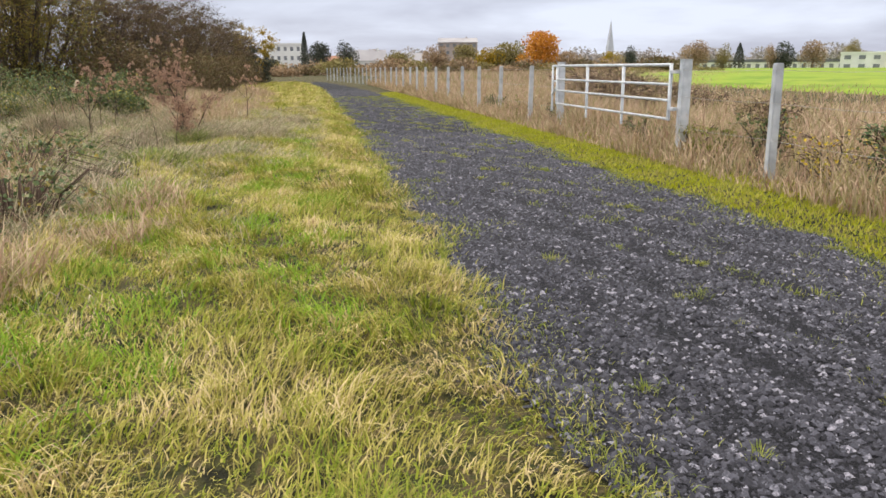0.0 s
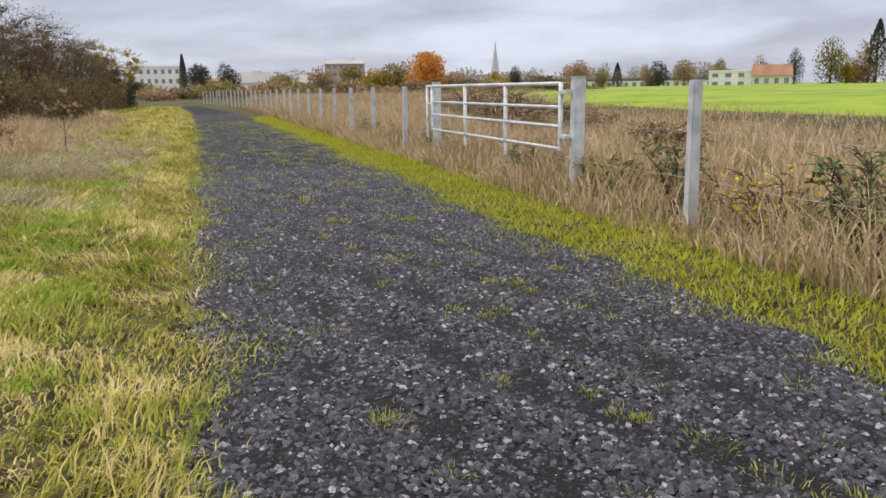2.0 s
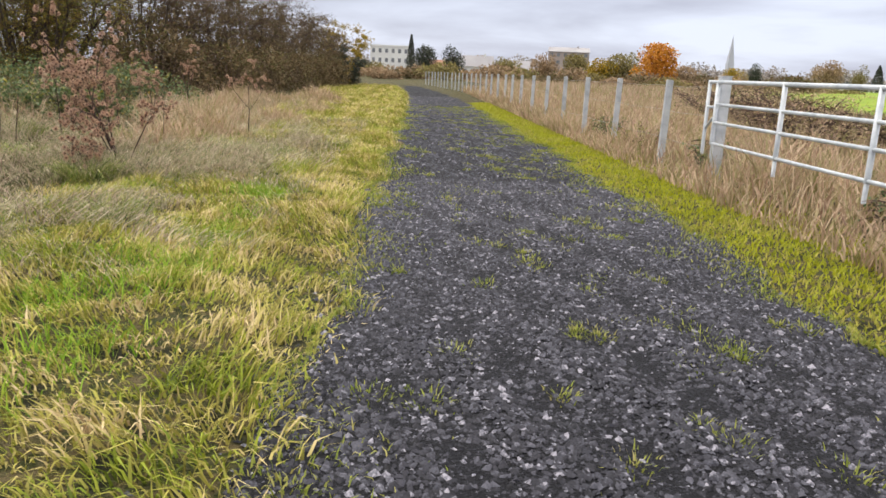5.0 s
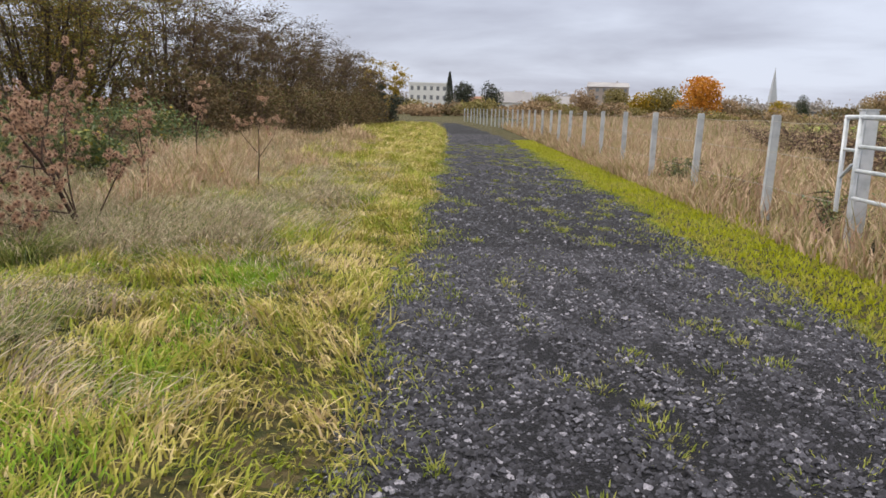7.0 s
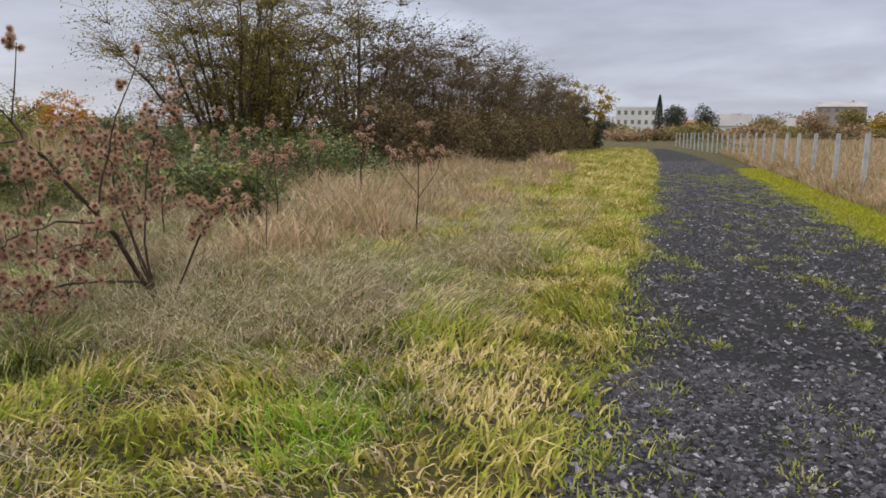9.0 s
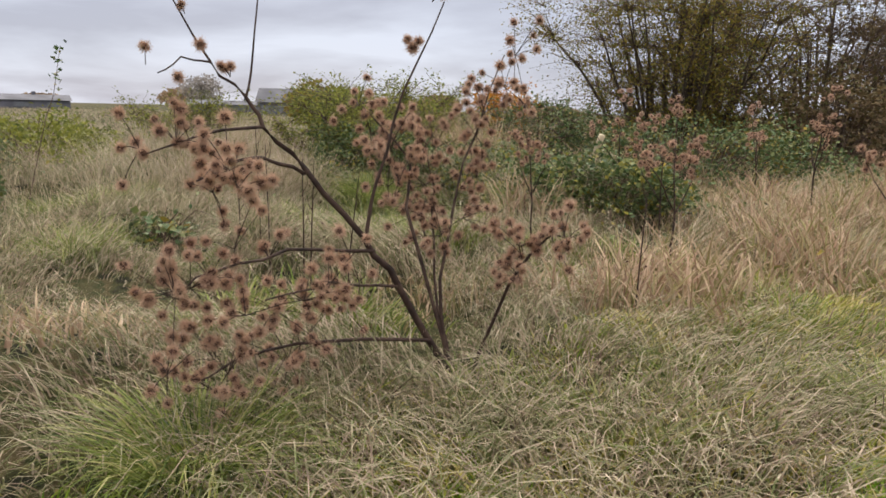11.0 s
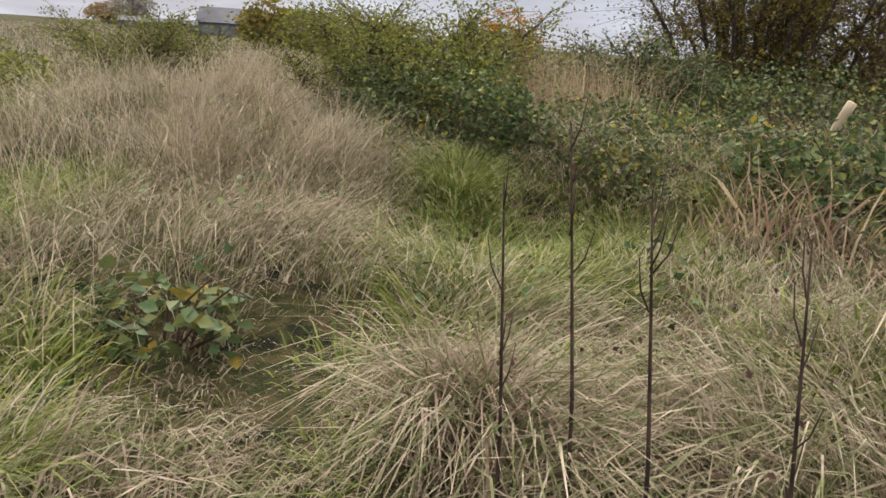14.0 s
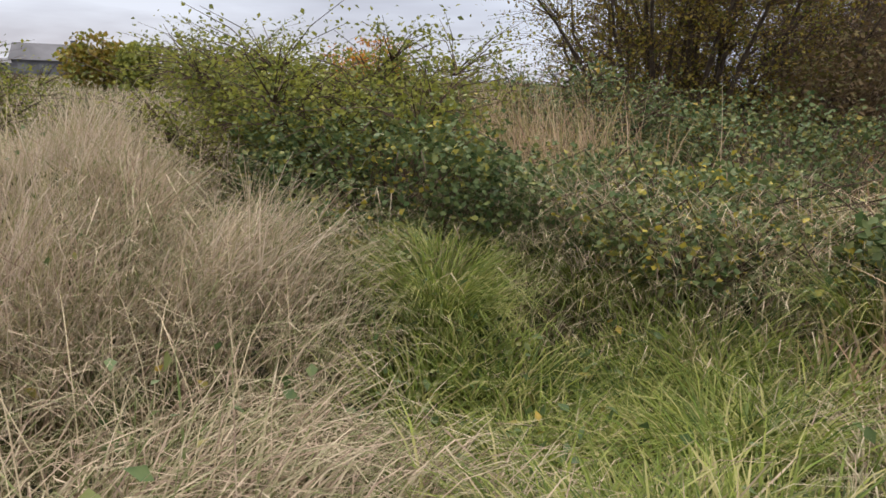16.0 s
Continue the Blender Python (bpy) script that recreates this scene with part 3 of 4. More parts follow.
blades("dead_weeds", x, y, (.30 + .75 * rng.uniform(0, 1, n)) * clump * np.clip((x - 3.6) / 1.0, .4, 1), .012 + .0006 * np.clip(y, 0, 60), rng.uniform(0, 6.28, n), rng.uniform(.2, .95, n), RUST, "tall rusty dead weeds along the fence", "weeds", 2)
n = 45000
y = 0 + 260 * rng.uniform(0, 1, n) ** 1.3
x = 9 + (14 + .35 * y) * rng.uniform(0, 1, n)
blades("far_scrub", x, y, (.25 + .35 * rng.uniform(0, 1, n) + .75 * np.clip((y - 1.1 * x - 10) / 40, 0, 1)) * (.75 + .25 * np.sin(.4 * x) * np.sin(.3 * y)), .035 + .001 * y, rng.uniform(0, 6.28, n), rng.uniform(.1, .5, n), RUST, "brown scrub on waste ground", "scrub", 2, z0=np.zeros(n))
# sparse tall seed stalks standing over the dry grass
n = 1500
x, y = rng.uniform(-15, -6.5, n), rng.uniform(13, 24, n)
ok = bramble_free(x, y) & (x < -9.6 - (y - 19) * .9)
x, y = x[ok], y[ok]
n = len(x)
blades("seed_stalks", x, y, rng.uniform(.45, .95, n) * trodden(x, y) ** 2, .005, rng.normal(2.6, .6, n), rng.uniform(.3, .9, n), PALE, "pale dry seed stalks over the grass", "grass", 3)

# ---- fence and gate ----
FX = 4.67
fence = empty("fence", FX, 0, 0, "wire fence with grey square concrete posts", "fence")


def post_mesh():
    bm = box_bm(-.052, -.052, -.15, .052, .052, 1.44, .012)
    for v in bm.verts:
        if v.co.z > 1.4:
            v.co.x *= .93
            v.co.y *= .93
    me = bpy.data.meshes.new("post")
    bm.to_mesh(me)
    bm.free()
    me.materials.append(POST)
    return me


PM = post_mesh()
post_y = [-4.7, -2.05, .3, 3.24, 5.70, 8.17] + [18.42 + 2.82 * k for k in range(28)]
for yy in post_y:
    p = new("post", PM)
    p.parent = fence
    p.location = (rng.normal(0, .02) - max(0, yy - 40) ** 2 * .001, yy, 0)
    p.rotation_euler = (rng.normal(0, .012), rng.normal(0, .012), rng.normal(0, .06))
for zz in (1.36, .98, .55):
    for run in ([y for y in post_y if y < 10] + [10.62], [16.42] + [y for y in post_y if y > 17]):
        tb = Tubes(4)
        for y0, y1 in zip(run, run[1:]):
            c0, c1 = max(0, y0 - 40) ** 2 * .001, max(0, y1 - 40) ** 2 * .001
            tb.add([(-.07 - c0, y0, zz), (-.07 - (c0 + c1) / 2, (y0 + y1) / 2, zz - .018), (-.07 - c1, y1, zz)], .003, .003)
        tb.make("wire", WIRE, fence)

gate = empty("field_gate", FX, 10.7, 0, "galvanised four-rail steel field gate, closed", "gate")


def rod(name, pts, r, parent, sides=10):
    tb = Tubes(sides)
    tb.add(pts, r, r)
    return tb.make(name, GALV, parent)


GL = 5.55
for zz in (1.43, 1.14, .90, .62):
    rod("rail", [(0, .18, zz), (0, GL, zz)], .026 if zz > 1.4 else .021, gate)
for yy in (.18, 1.95, 3.70, GL):
    rod("upright", [(0, yy, .60), (0, yy, 1.45)], .028, gate)
for yy in (1.95, 3.70):
    rod("drop_leg", [(0, yy, .42), (0, yy, .60)], .022, gate)
rod("end_stile", [(-.02, GL + .25, .45), (-.02, GL + .25, 1.45)], .024, gate)
rod("end_rail", [(0, GL, 1.43), (-.02, GL + .25, 1.43)], .024, gate)
rod("latch_bar", [(0, GL, 1.10), (-.02, GL + .25, 1.10)], .018, gate)
rod("latch_brace", [(-.02, GL + .25, .80), (0, GL + .08, .95), (0, GL, .96)], .018, gate)
for yy in (-.03, GL + .12):
    gp = part("gate_post", box_bm(.06, yy - .07, -.1, .2, yy + .07, 1.5, .01), GALV, gate, "square galvanised gate post")
    part("cap", box_bm(.055, yy - .075, 1.502, .205, yy + .075, 1.515, .003), GALV, gp)
for zz in (.75, 1.3):
    part("hinge", box_bm(-.03, .0, zz, .06, .17, zz + .05, .006), GALV, gate)

# ---- shrubs ----


def shrub(name, x, y, h, r, stems, leaf_mat, n_leaf, leaf, label, category, twig=TWIGGY, group="", twigs=900, wood=BARK, fill=.55, low=.12):
    """A many-stemmed bush: stems fan out and fork, twigs fill the crown, leaves sit along the twigs."""
    root = empty(name, x, y, float(height(x, y)), label, category, group)
    tips = []
    for s in range(stems):
        w = math.tau * (s + rng.uniform(-.4, .4)) / stems
        spread = r * rng.uniform(.15, .95)
        top = h * rng.uniform(.72, 1.0) * (1 - .38 * (spread / r) ** 2)
        pts = []
        for k in range(6):
            u = k / 5
            q = spread * (.35 + .65 * u ** 1.1)
            pts.append((math.cos(w) * q + rng.normal(0, .05 * u * r), math.sin(w) * q + rng.normal(0, .05 * u * r), top * u ** .9 - .05))
        tb = Tubes(5)
        tb.add(pts, .018 + .008 * h, .007)
        tb.make("stem", wood, root)
        for k in range(6):
            for _ in range(3):
                tips.append((Vector(pts[k]) + Vector((0, 0, .08)), w))
    tw = Tubes(3)
    seeds = []
    for _ in range(twigs):
        p, w = tips[rng.integers(len(tips))]
        a = w + rng.normal(0, 1.4)
        d = Vector((math.cos(a), math.sin(a), rng.uniform(-.15, 1.0))).normalized()
        L = r * rng.uniform(.18, .5)
        m = p + d * L * .5 + Vector((0, 0, L * .06))
        e = p + d * L + Vector((rng.normal(0, .05), rng.normal(0, .05), -.03)) * r
        if e.z < low * h * .5:
            e.z = low * h * .5 + rng.uniform(0, .2)
        tw.add([p, m, e], .008, .0025)
        seeds.append((p, m, e))
    tagged(tw.make("twig_tangle", twig, root), kind="stuff")
    if n_leaf:
        k = rng.integers(0, len(seeds), n_leaf)
        u = rng.uniform(.1, 1.05, n_leaf)
        A = np.array([[*s[0]] for s in seeds])[k]
        M = np.array([[*s[1]] for s in seeds])[k]
        E = np.array([[*s[2]] for s in seeds])[k]
        v = u[:, None]
        P = (1 - v) ** 2 * A + 2 * v * (1 - v) * M + v ** 2 * E + rng.normal(0, .05 * r ** .5, (n_leaf, 3))
        P[:, 2] = np.maximum(P[:, 2], .05)
        tagged(leaf_mesh("crown", P, leaf, leaf_mat, root), kind="stuff")
    return root


HEDGE = "hedgerow of hawthorns beside the track"
shrub("hawthorn", -11.4, 31, 6.2, 3.6, 30, HAW, 46000, .075, "big half-bare hawthorn with olive-brown autumn leaves", "shrub", twigs=3000, group=HEDGE)
shrub("hawthorn", -13.0, 35.5, 5.2, 2.4, 16, HAWB, 17000, .085, "half-bare hawthorn behind the hedge front", "shrub", twigs=1200, group=HEDGE)
for hx, hy, hh, hr in ((-9.9, 36.3, 6.0, 3.2), (-9.4, 41.5, 6.0, 3.2), (-8.8, 47.5, 5.9, 3.1), (-8.3, 53.5, 5.7, 3.0), (-7.8, 60, 5.4, 2.9), (-7.2, 66, 5.1, 2.7)):
    shrub("hawthorn", hx, hy, hh, hr, 22, HAWB, 13000, .10, "nearly bare brown hawthorn in the hedgerow", "shrub", twigs=2600, group=HEDGE)
shrub("field_maple", -5.9, 72, 5.9, 2.3, 10, GOLD, 9000, .16, "small field maple with golden autumn leaves", "tree", twigs=500)
shrub("dark_holly", -5.0, 68, 3.2, 1.7, 9, DARKC, 5000, .16, "dark evergreen bush at the hedge end", "shrub", twigs=300)
shrub("sallow_bush", -12.4, 22.3, 1.72, 2.1, 28, HAZEL, 38000, .06, "yellow-green leafy sallow bush", "shrub", twigs=1900, low=.0)
shrub("bramble_bush", -11.2, 25.6, 1.6, 1.5, 14, BRAM, 9000, .07, "dull green bush tangled with brambles", "shrub", twigs=900, low=.03)
shrub("sallow_bush", -18.6, 26.5, 1.9, 2.4, 14, HAZEL, 9000, .08, "low yellow-green bush on the rough ground", "shrub", twigs=700, low=.05)
shrub("sallow_bush", -20.5, 22.0, 1.2, 2.4, 14, HAZEL, 8000, .07, "low yellow-green bush on the rough ground", "shrub", twigs=600, low=.05)
shrub("guelder_bush", -24.5, 38, 2.8, 1.8, 9, ORANGE, 5000, .14, "orange-leaved shrub beyond the bushes", "shrub", twigs=350)
shrub("low_shrub", 5.35, 4.4, 1.2, .7, 12, AUT, 520, .13, "low tangle with large yellow leaves at the fence", "shrub", twigs=260)
shrub("low_shrub", 5.2, 6.6, .75, .7, 9, BRAM, 900, .06, "low bramble tangle at the fence", "shrub", twigs=160)
shrub("low_shrub", 5.6, 9.6, .7, .5, 7, BRAM, 420, .06, "low bramble tangle at the fence", "shrub", twigs=120)
for bx, by, bh, br, bm_, bl in ((5.0, 2.4, .6, .5, BRAM, .06), (4.9, 5.7, .55, .5, BRAM, .06), (5.1, 7.6, .6, .55, AUT, .05), (4.9, 10.2, .5, .4, HAZEL, .06), (5.0, 12.4, .45, .45, BRAM, .05), (5.1, 17.2, .5, .5, BRAM, .05), (4.95, 20.2, .45, .5, HAZEL, .05), (5.0, 23.0, .5, .5, BRAM, .06)):
    shrub("low_shrub", bx, by, bh, br, 7, bm_, 260 if bm_ is AUT else 520, bl, "low leafy tangle along the fence foot", "shrub", twigs=110, group="tangles along the fence")
for bx, by, bh, br in ((9, 15, .45, .8), (10.5, 21, .6, 1.0), (10, 26, 1.0, 1.5), (12, 33, 1.2, 2.4), (8.5, 21, 1.0, 1.3)):
    shrub("scrub_bush", bx, by, bh, br, 12, RUST, 2600, .07, "brown dead scrub behind the gate", "shrub", twigs=900, group="scrub behind the fence")

# ---- brambles ----


def bramble(x, y, rx, ry, h, n_leaf, size, label, canes=26, material=BRAM):
    root = empty("bramble", x, y, float(height(x, y)), label, "bramble")
    w = rng.uniform(0, math.tau, n_leaf)
    el = np.arcsin(rng.uniform(0, 1, n_leaf) ** .9)
    bump = 1 + .10 * np.sin(3 * w + 2) + .07 * np.sin(7 * w) + .10 * np.sin(5 * el + 4 * w) + .05 * np.sin(13 * w + 9 * el)
    depth = (.62 + .41 * rng.uniform(0, 1, n_leaf) ** .5) * bump
    P = np.stack([rx * np.cos(el) ** .55 * np.cos(w) * depth, ry * np.cos(el) ** .55 * np.sin(w) * depth, h * np.sin(el) * depth + .02], 1)
    tagged(leaf_mesh("leaves", P, size, material, root, up=.55, wide=.85), kind="stuff")
    tb = Tubes(4)
    for _ in range(canes):
        a = rng.uniform(0, math.tau)
        q = rng.uniform(.3, .9)
        L = rng.uniform(.3, .7)
        b = Vector((rx * q * math.cos(a), ry * q * math.sin(a), h * math.sqrt(max(.05, 1 - q * q)) * .9))
        o = Vector((math.cos(a), math.sin(a), 0))
        tb.add([(b.x * .6, b.y * .6, 0), b * .85, b + o * L * .4 + Vector((0, 0, L * .35)), b + o * L + Vector((0, 0, L * .15))], .008, .003)
    for _ in range(canes * 5):
        a, q = rng.uniform(0, math.tau), rng.uniform(.2, .95)
        tb.add([(rx * q * .5 * math.cos(a), ry * q * .5 * math.sin(a), 0), (rx * q * math.cos(a + .2), ry * q * math.sin(a + .2), h * .8 * math.sqrt(1 - q * q))], .008, .004)
    tagged(tb.make("cane_tangle", TWIGGY, root), kind="stuff")
    return root


bramble(-9.0, 11.8, 2.2, 1.85, 1.68, 24000, .085, "tall dense bramble thicket with dark green leaves")
bramble(-6.9, 11.2, 1.35, 1.7, 1.5, 13000, .09, "tall dense bramble thicket with dark green leaves")
bramble(-11.3, 13.5, 1.9, 1.65, 1.66, 17000, .08, "dense bramble thicket with arching shoots")
bramble(-13.6, 14.8, 1.9, 1.4, 1.12, 9500, .075, "lower bramble thicket fading into yellow-green leaves")
bramble(-16.5, 17.0, 2.3, 1.6, 1.05, 7000, .08, "low yellow-green bramble patch", material=HAZEL)
bramble(-11.0, 21.2, 1.5, .85, .95, 12000, .055, "bramble mound below the sallow bush", material=BRAMY)
bramble(-6.4, 21.4, 1.25, .85, .62, 6000, .07, "bramble mound with yellowing leaves in dead grass", material=BRAMY)
bramble(-8.6, 27.0, 3.0, 1.6, 1.2, 10000, .07, "bramble skirt in front of the hawthorn")
bramble(-9.0, 22.4, 1.4, .8, .62, 5500, .06, "bramble mound with dead grass over it", material=BRAMY)
bramble(-8.2, 21.5, 1.3, .6, .5, 4500, .055, "low bramble mound above the green hollow", material=BRAMY)
bramble(-9.7, 14.2, 1.35, 1.05, 1.15, 9000, .07, "bramble thicket with arching shoots beside dry grass")
for hx, hy in ((-8.6, 33.5), (-7.6, 38.5), (-7.3, 44.5), (-6.9, 50.5), (-6.5, 57), (-6.1, 63)):
    bramble(hx, hy, 1.7, 3.2, 2.3, 5500, .11, "tangled brown and olive undergrowth at the hedge foot", canes=14, material=HAWB)
bramble(-3.6, 7.6, .7, .6, .6, 800, .06, "small bramble clump at the grass edge")
bramble(-4.6, 11.0, 1.1, .9, .55, 1000, .06, "small bramble clump in dry grass")
bramble(-7.75, 16.3, .40, .34, .26, 170, .085, "small bramble seedling with broad leaves in dry grass", canes=4)

# pale broken stake leaning in the brambles
stake = empty("wooden_stake", -6.98, 22.1, float(height(-6.98, 22.1)) - .2, "pale broken wooden stake leaning in the brambles", "stake")
tb = Tubes(7)
tb.add([(-.16, 0, -.3), (-.10, 0, .2), (-.02, 0, .62), (.06, .01, .84), (.10, .01, .93)], .035, .045)
tb.make("shaft", PALE, stake)
# yellowing sapling standing in the brambles
sap = empty("maple_sapling", -8.3, 12.3, 0, "thin maple sapling with yellow leaves in the brambles", "sapling")
tb = Tubes(5)
tb.add([(0, 0, 0), (.03, .02, 1.2), (-.02, .05, 2.3)], .012, .004)
for q in range(7):
    a = q * 2.4
    zz = 1.5 + .12 * q
    tb.add([(0, .03, zz), (.2 * math.cos(a), .2 * math.sin(a), zz + .15), (.38 * math.cos(a), .38 * math.sin(a), zz + .42)], .005, .002)
tb.make("trunk", BARK, sap)
leaf_mesh("crown", np.stack([rng.normal(0, .12, 90), rng.normal(.03, .12, 90), rng.uniform(1.5, 2.4, 90)], 1), .075, AUT, sap)


def shoot(x, y, pts, n, material=BRAM, size=.06):
    """A long bramble shoot that arches out of the thicket, leafy at its end."""
    root = empty("bramble_shoot", x, y, 0, "long arching bramble shoot with leaves at its tip", "bramble")
    tb = Tubes(4)
    tb.add(pts, .007, .003)
    tb.make("cane", TWIGGY, root)
    a, b = np.array(pts[-2]), np.array(pts[-1])
    u = rng.uniform(0, 1, n)[:, None]
    leaf_mesh("leaves", a + (b - a) * u + rng.normal(0, .035, (n, 3)), size, material, root)


shoot(-9.7, 14.2, [(0, 0, 1.0), (0, .3, 1.6), (-.03, .8, 1.84), (-.06, 1.1, 1.80)], 22)
shoot(-9.7, 15.6, [(0, 0, .3), (-.1, .25, 1.2), (-.12, .35, 1.45), (-.1, .45, 2.0)], 40)
shoot(-10.0, 12.9, [(0, 0, 1.3), (0, .2, 1.8), (.1, .35, 2.05), (.1, .6, 2.1)], 60)

# ---- burdock ----
bm = bmesh.new()
bmesh.ops.create_icosphere(bm, subdivisions=2, radius=.012)
for v in bm.verts:
    v.co *= 1 + .12 * noise.noise(v.co * 300)
CORE_ME = bpy.data.meshes.new("bur")
bm.to_mesh(CORE_ME)
bm.free()
CORE_ME.materials.append(CORE)
BV, BF = [], []
for q in range(560):
    d = Vector(rng.normal(0, 1, 3)).normalized()
    s = d.orthogonal().normalized()
    tip = d * rng.uniform(.015, .029) + Vector(rng.normal(0, .004, 3))
    k = len(BV)
    BV += [tuple(d * .009 + s * .0009), tuple(d * .009 - s * .0009), tuple(tip)]
    BF.append((k, k + 1, k + 2))
FUZZ_ME = bpy.data.meshes.new("bristles")
FUZZ_ME.from_pydata(BV, [], BF)
FUZZ_ME.materials.append(FUZZ)


def burdock(x, y, branches, clusters, label, scale=1.0, turn=0.0):
    """A dead burdock: dark forking stems, each with clusters of round hooked burs."""
    root = empty("burdock", x, y, float(height(x, y)), label, "burdock", "dead burdocks in the grass")
    root.rotation_euler = (0, 0, turn)
    root.scale = (scale,) * 3
    for pts, r0, r1 in branches:
        tb = Tubes(6)
        fine = []
        for a, b in zip(pts, pts[1:]):
            a, b = Vector(a), Vector(b)
            for k in range(3):
                fine.append(a.lerp(b, k / 3) + Vector(rng.normal(0, .006, 3)))
        fine.append(Vector(pts[-1]))
        tb.add(fine, r0, r1)
        tb.make("stem", STEM, root)
    tw = Tubes(4)
    for c, n, spread in clusters:
        c = Vector(c)
        for _ in range(int(n * 1.9)):
            o = c + Vector((rng.normal(0, spread), rng.normal(0, spread), rng.normal(0, spread)))
            tw.add([c + Vector((0, 0, -.03)), c.lerp(o, .5) + Vector((0, 0, -.006)), o], .002, .0015)
            core = new("bur", CORE_ME)
            core.parent, core.location = root, o
            s = rng.uniform(1.05, 1.5)
            core.scale = (s, s, s)
            core.rotation_euler = tuple(rng.uniform(0, 6, 3))
            f = new("bristles", FUZZ_ME)
            f.parent = core
    tagged(tw.make("stalk_tangle", STEM, root), kind="stuff")
    return root


STEMS = [
    ([(0, 0, -.05), (-.10, -.30, .53), (-.16, -.47, .79), (-.25, -.74, 1.11), (-.31, -.91, 1.30), (-.33, -.98, 1.42), (-.38, -1.11, 1.57), (-.43, -1.25, 1.82)], .020, .003),
    ([(-.33, -.98, 1.42), (-.32, -.95, 1.59), (-.30, -.92, 1.90)], .006, .003),
    ([(-.16, -.47, .79), (-.14, -.42, 1.05), (-.10, -.30, 1.46), (-.03, -.12, 1.88)], .010, .003),
    ([(0, 0, -.05), (-.31, -.11, .88), (-.40, 0, 1.12), (-.60, -.19, 1.40)], .011, .003),
    ([(-.02, -.05, 0), (-.14, -.01, .53), (-.31, .28, 1.09), (-.34, .60, 1.70)], .011, .003),
    ([(-.06, .02, 0), (-.36, .12, .50), (-.62, .34, .95), (-.70, .30, 1.30)], .009, .003),
]
ARMS = [
    ([(-.31, -.91, 1.30), (-.22, -1.24, 1.26), (-.10, -1.50, 1.20)], .008, .003),
    ([(-.25, -.74, 1.10), (-.06, -1.05, 1.19), (.10, -1.32, 1.17), (.17, -1.42, 1.12)], .010, .003),
    ([(-.15, -.43, .71), (-.10, -.92, .78), (-.04, -1.30, .74), (0, -1.46, .69)], .009, .003),
    ([(-.05, -.14, .24), (-.03, -.78, .38), (.03, -1.22, .38), (.06, -1.42, .34)], .010, .003),
    ([(-.10, -.30, .53), (.06, -.79, .65), (.20, -1.18, .66)], .007, .003),
    ([(.02, .06, 0), (.30, .03, .58), (.47, .10, .82), (.55, .14, .88)], .010, .003),
    ([(-.38, -1.11, 1.57), (-.41, -1.21, 1.57), (-.45, -1.31, 1.51)], .005, .0025),
]


def burs_along(branches, first, count, spread):
    """Clusters of burs from a share of each branch's length on to its tip."""
    out = []
    for pts, _, _ in branches:
        pts = [Vector(p) for p in pts]
        steps = max(2, int(sum((b - a).length for a, b in zip(pts, pts[1:])) * (1 - first) / .11))
        for k in range(steps):
            u = (first + (1 - first) * (k + 1) / steps) * (len(pts) - 1)
            q = min(int(u), len(pts) - 2)
            c = pts[q].lerp(pts[q + 1], u - q)
            out.append((tuple(c + Vector((rng.normal(0, .05), rng.normal(0, .05), rng.normal(.01, .04)))), rng.integers(max(1, count - 1), count + 2), spread))
    return out


CLUSTERS = burs_along(STEMS[:3], .78, 1, .035) + burs_along(STEMS[3:], .40, 4, .09) + burs_along(ARMS[:2], .35, 4, .06) + burs_along(ARMS[2:6], .30, 4, .075) + burs_along(ARMS[6:], .5, 1, .025)
burdock(-3.16, 16.15, STEMS + ARMS, CLUSTERS, "large dead burdock with dark stems and brown burs")
SMALL = [([(0, 0, -.05), (.02, 0, .5), (0, .03, 1.0)], .012, .005), ([(.02, 0, .55), (.2, .05, .8), (.28, .1, 1.05)], .006, .003), ([(.01, 0, .6), (-.2, -.05, .85), (-.3, 0, 1.0)], .006, .003), ([(0, .03, .9), (.05, .1, 1.2), (.05, .1, 1.4)], .005, .003)]
TOPS = [((.28, .1, 1.08), 5, .05), ((-.3, 0, 1.02), 5, .05), ((.05, .1, 1.4), 5, .05), ((0, .03, 1.05), 5, .06), ((.15, .05, .9), 3, .05)]
for bx, by, bs, bt in ((-2.3, 19.7, 1.0, 0), (-3.7, 18.9, 1.0, 1.2), (-5.2, 18.9, 1.0, 2.6), (-4.3, 13.2, .9, 4.0), (-6.0, 21.3, 1.05, .6), (-4.9, 20.6, 1.0, 3.3), (-4.2, 22.6, 1.1, 5.1), (-5.9, 24.6, 1.1, 1.9), (-4.9, 9.6, .9, 2.2)):
    burdock(bx, by, SMALL, TOPS, "smaller dead burdock with tan burs", bs, bt)


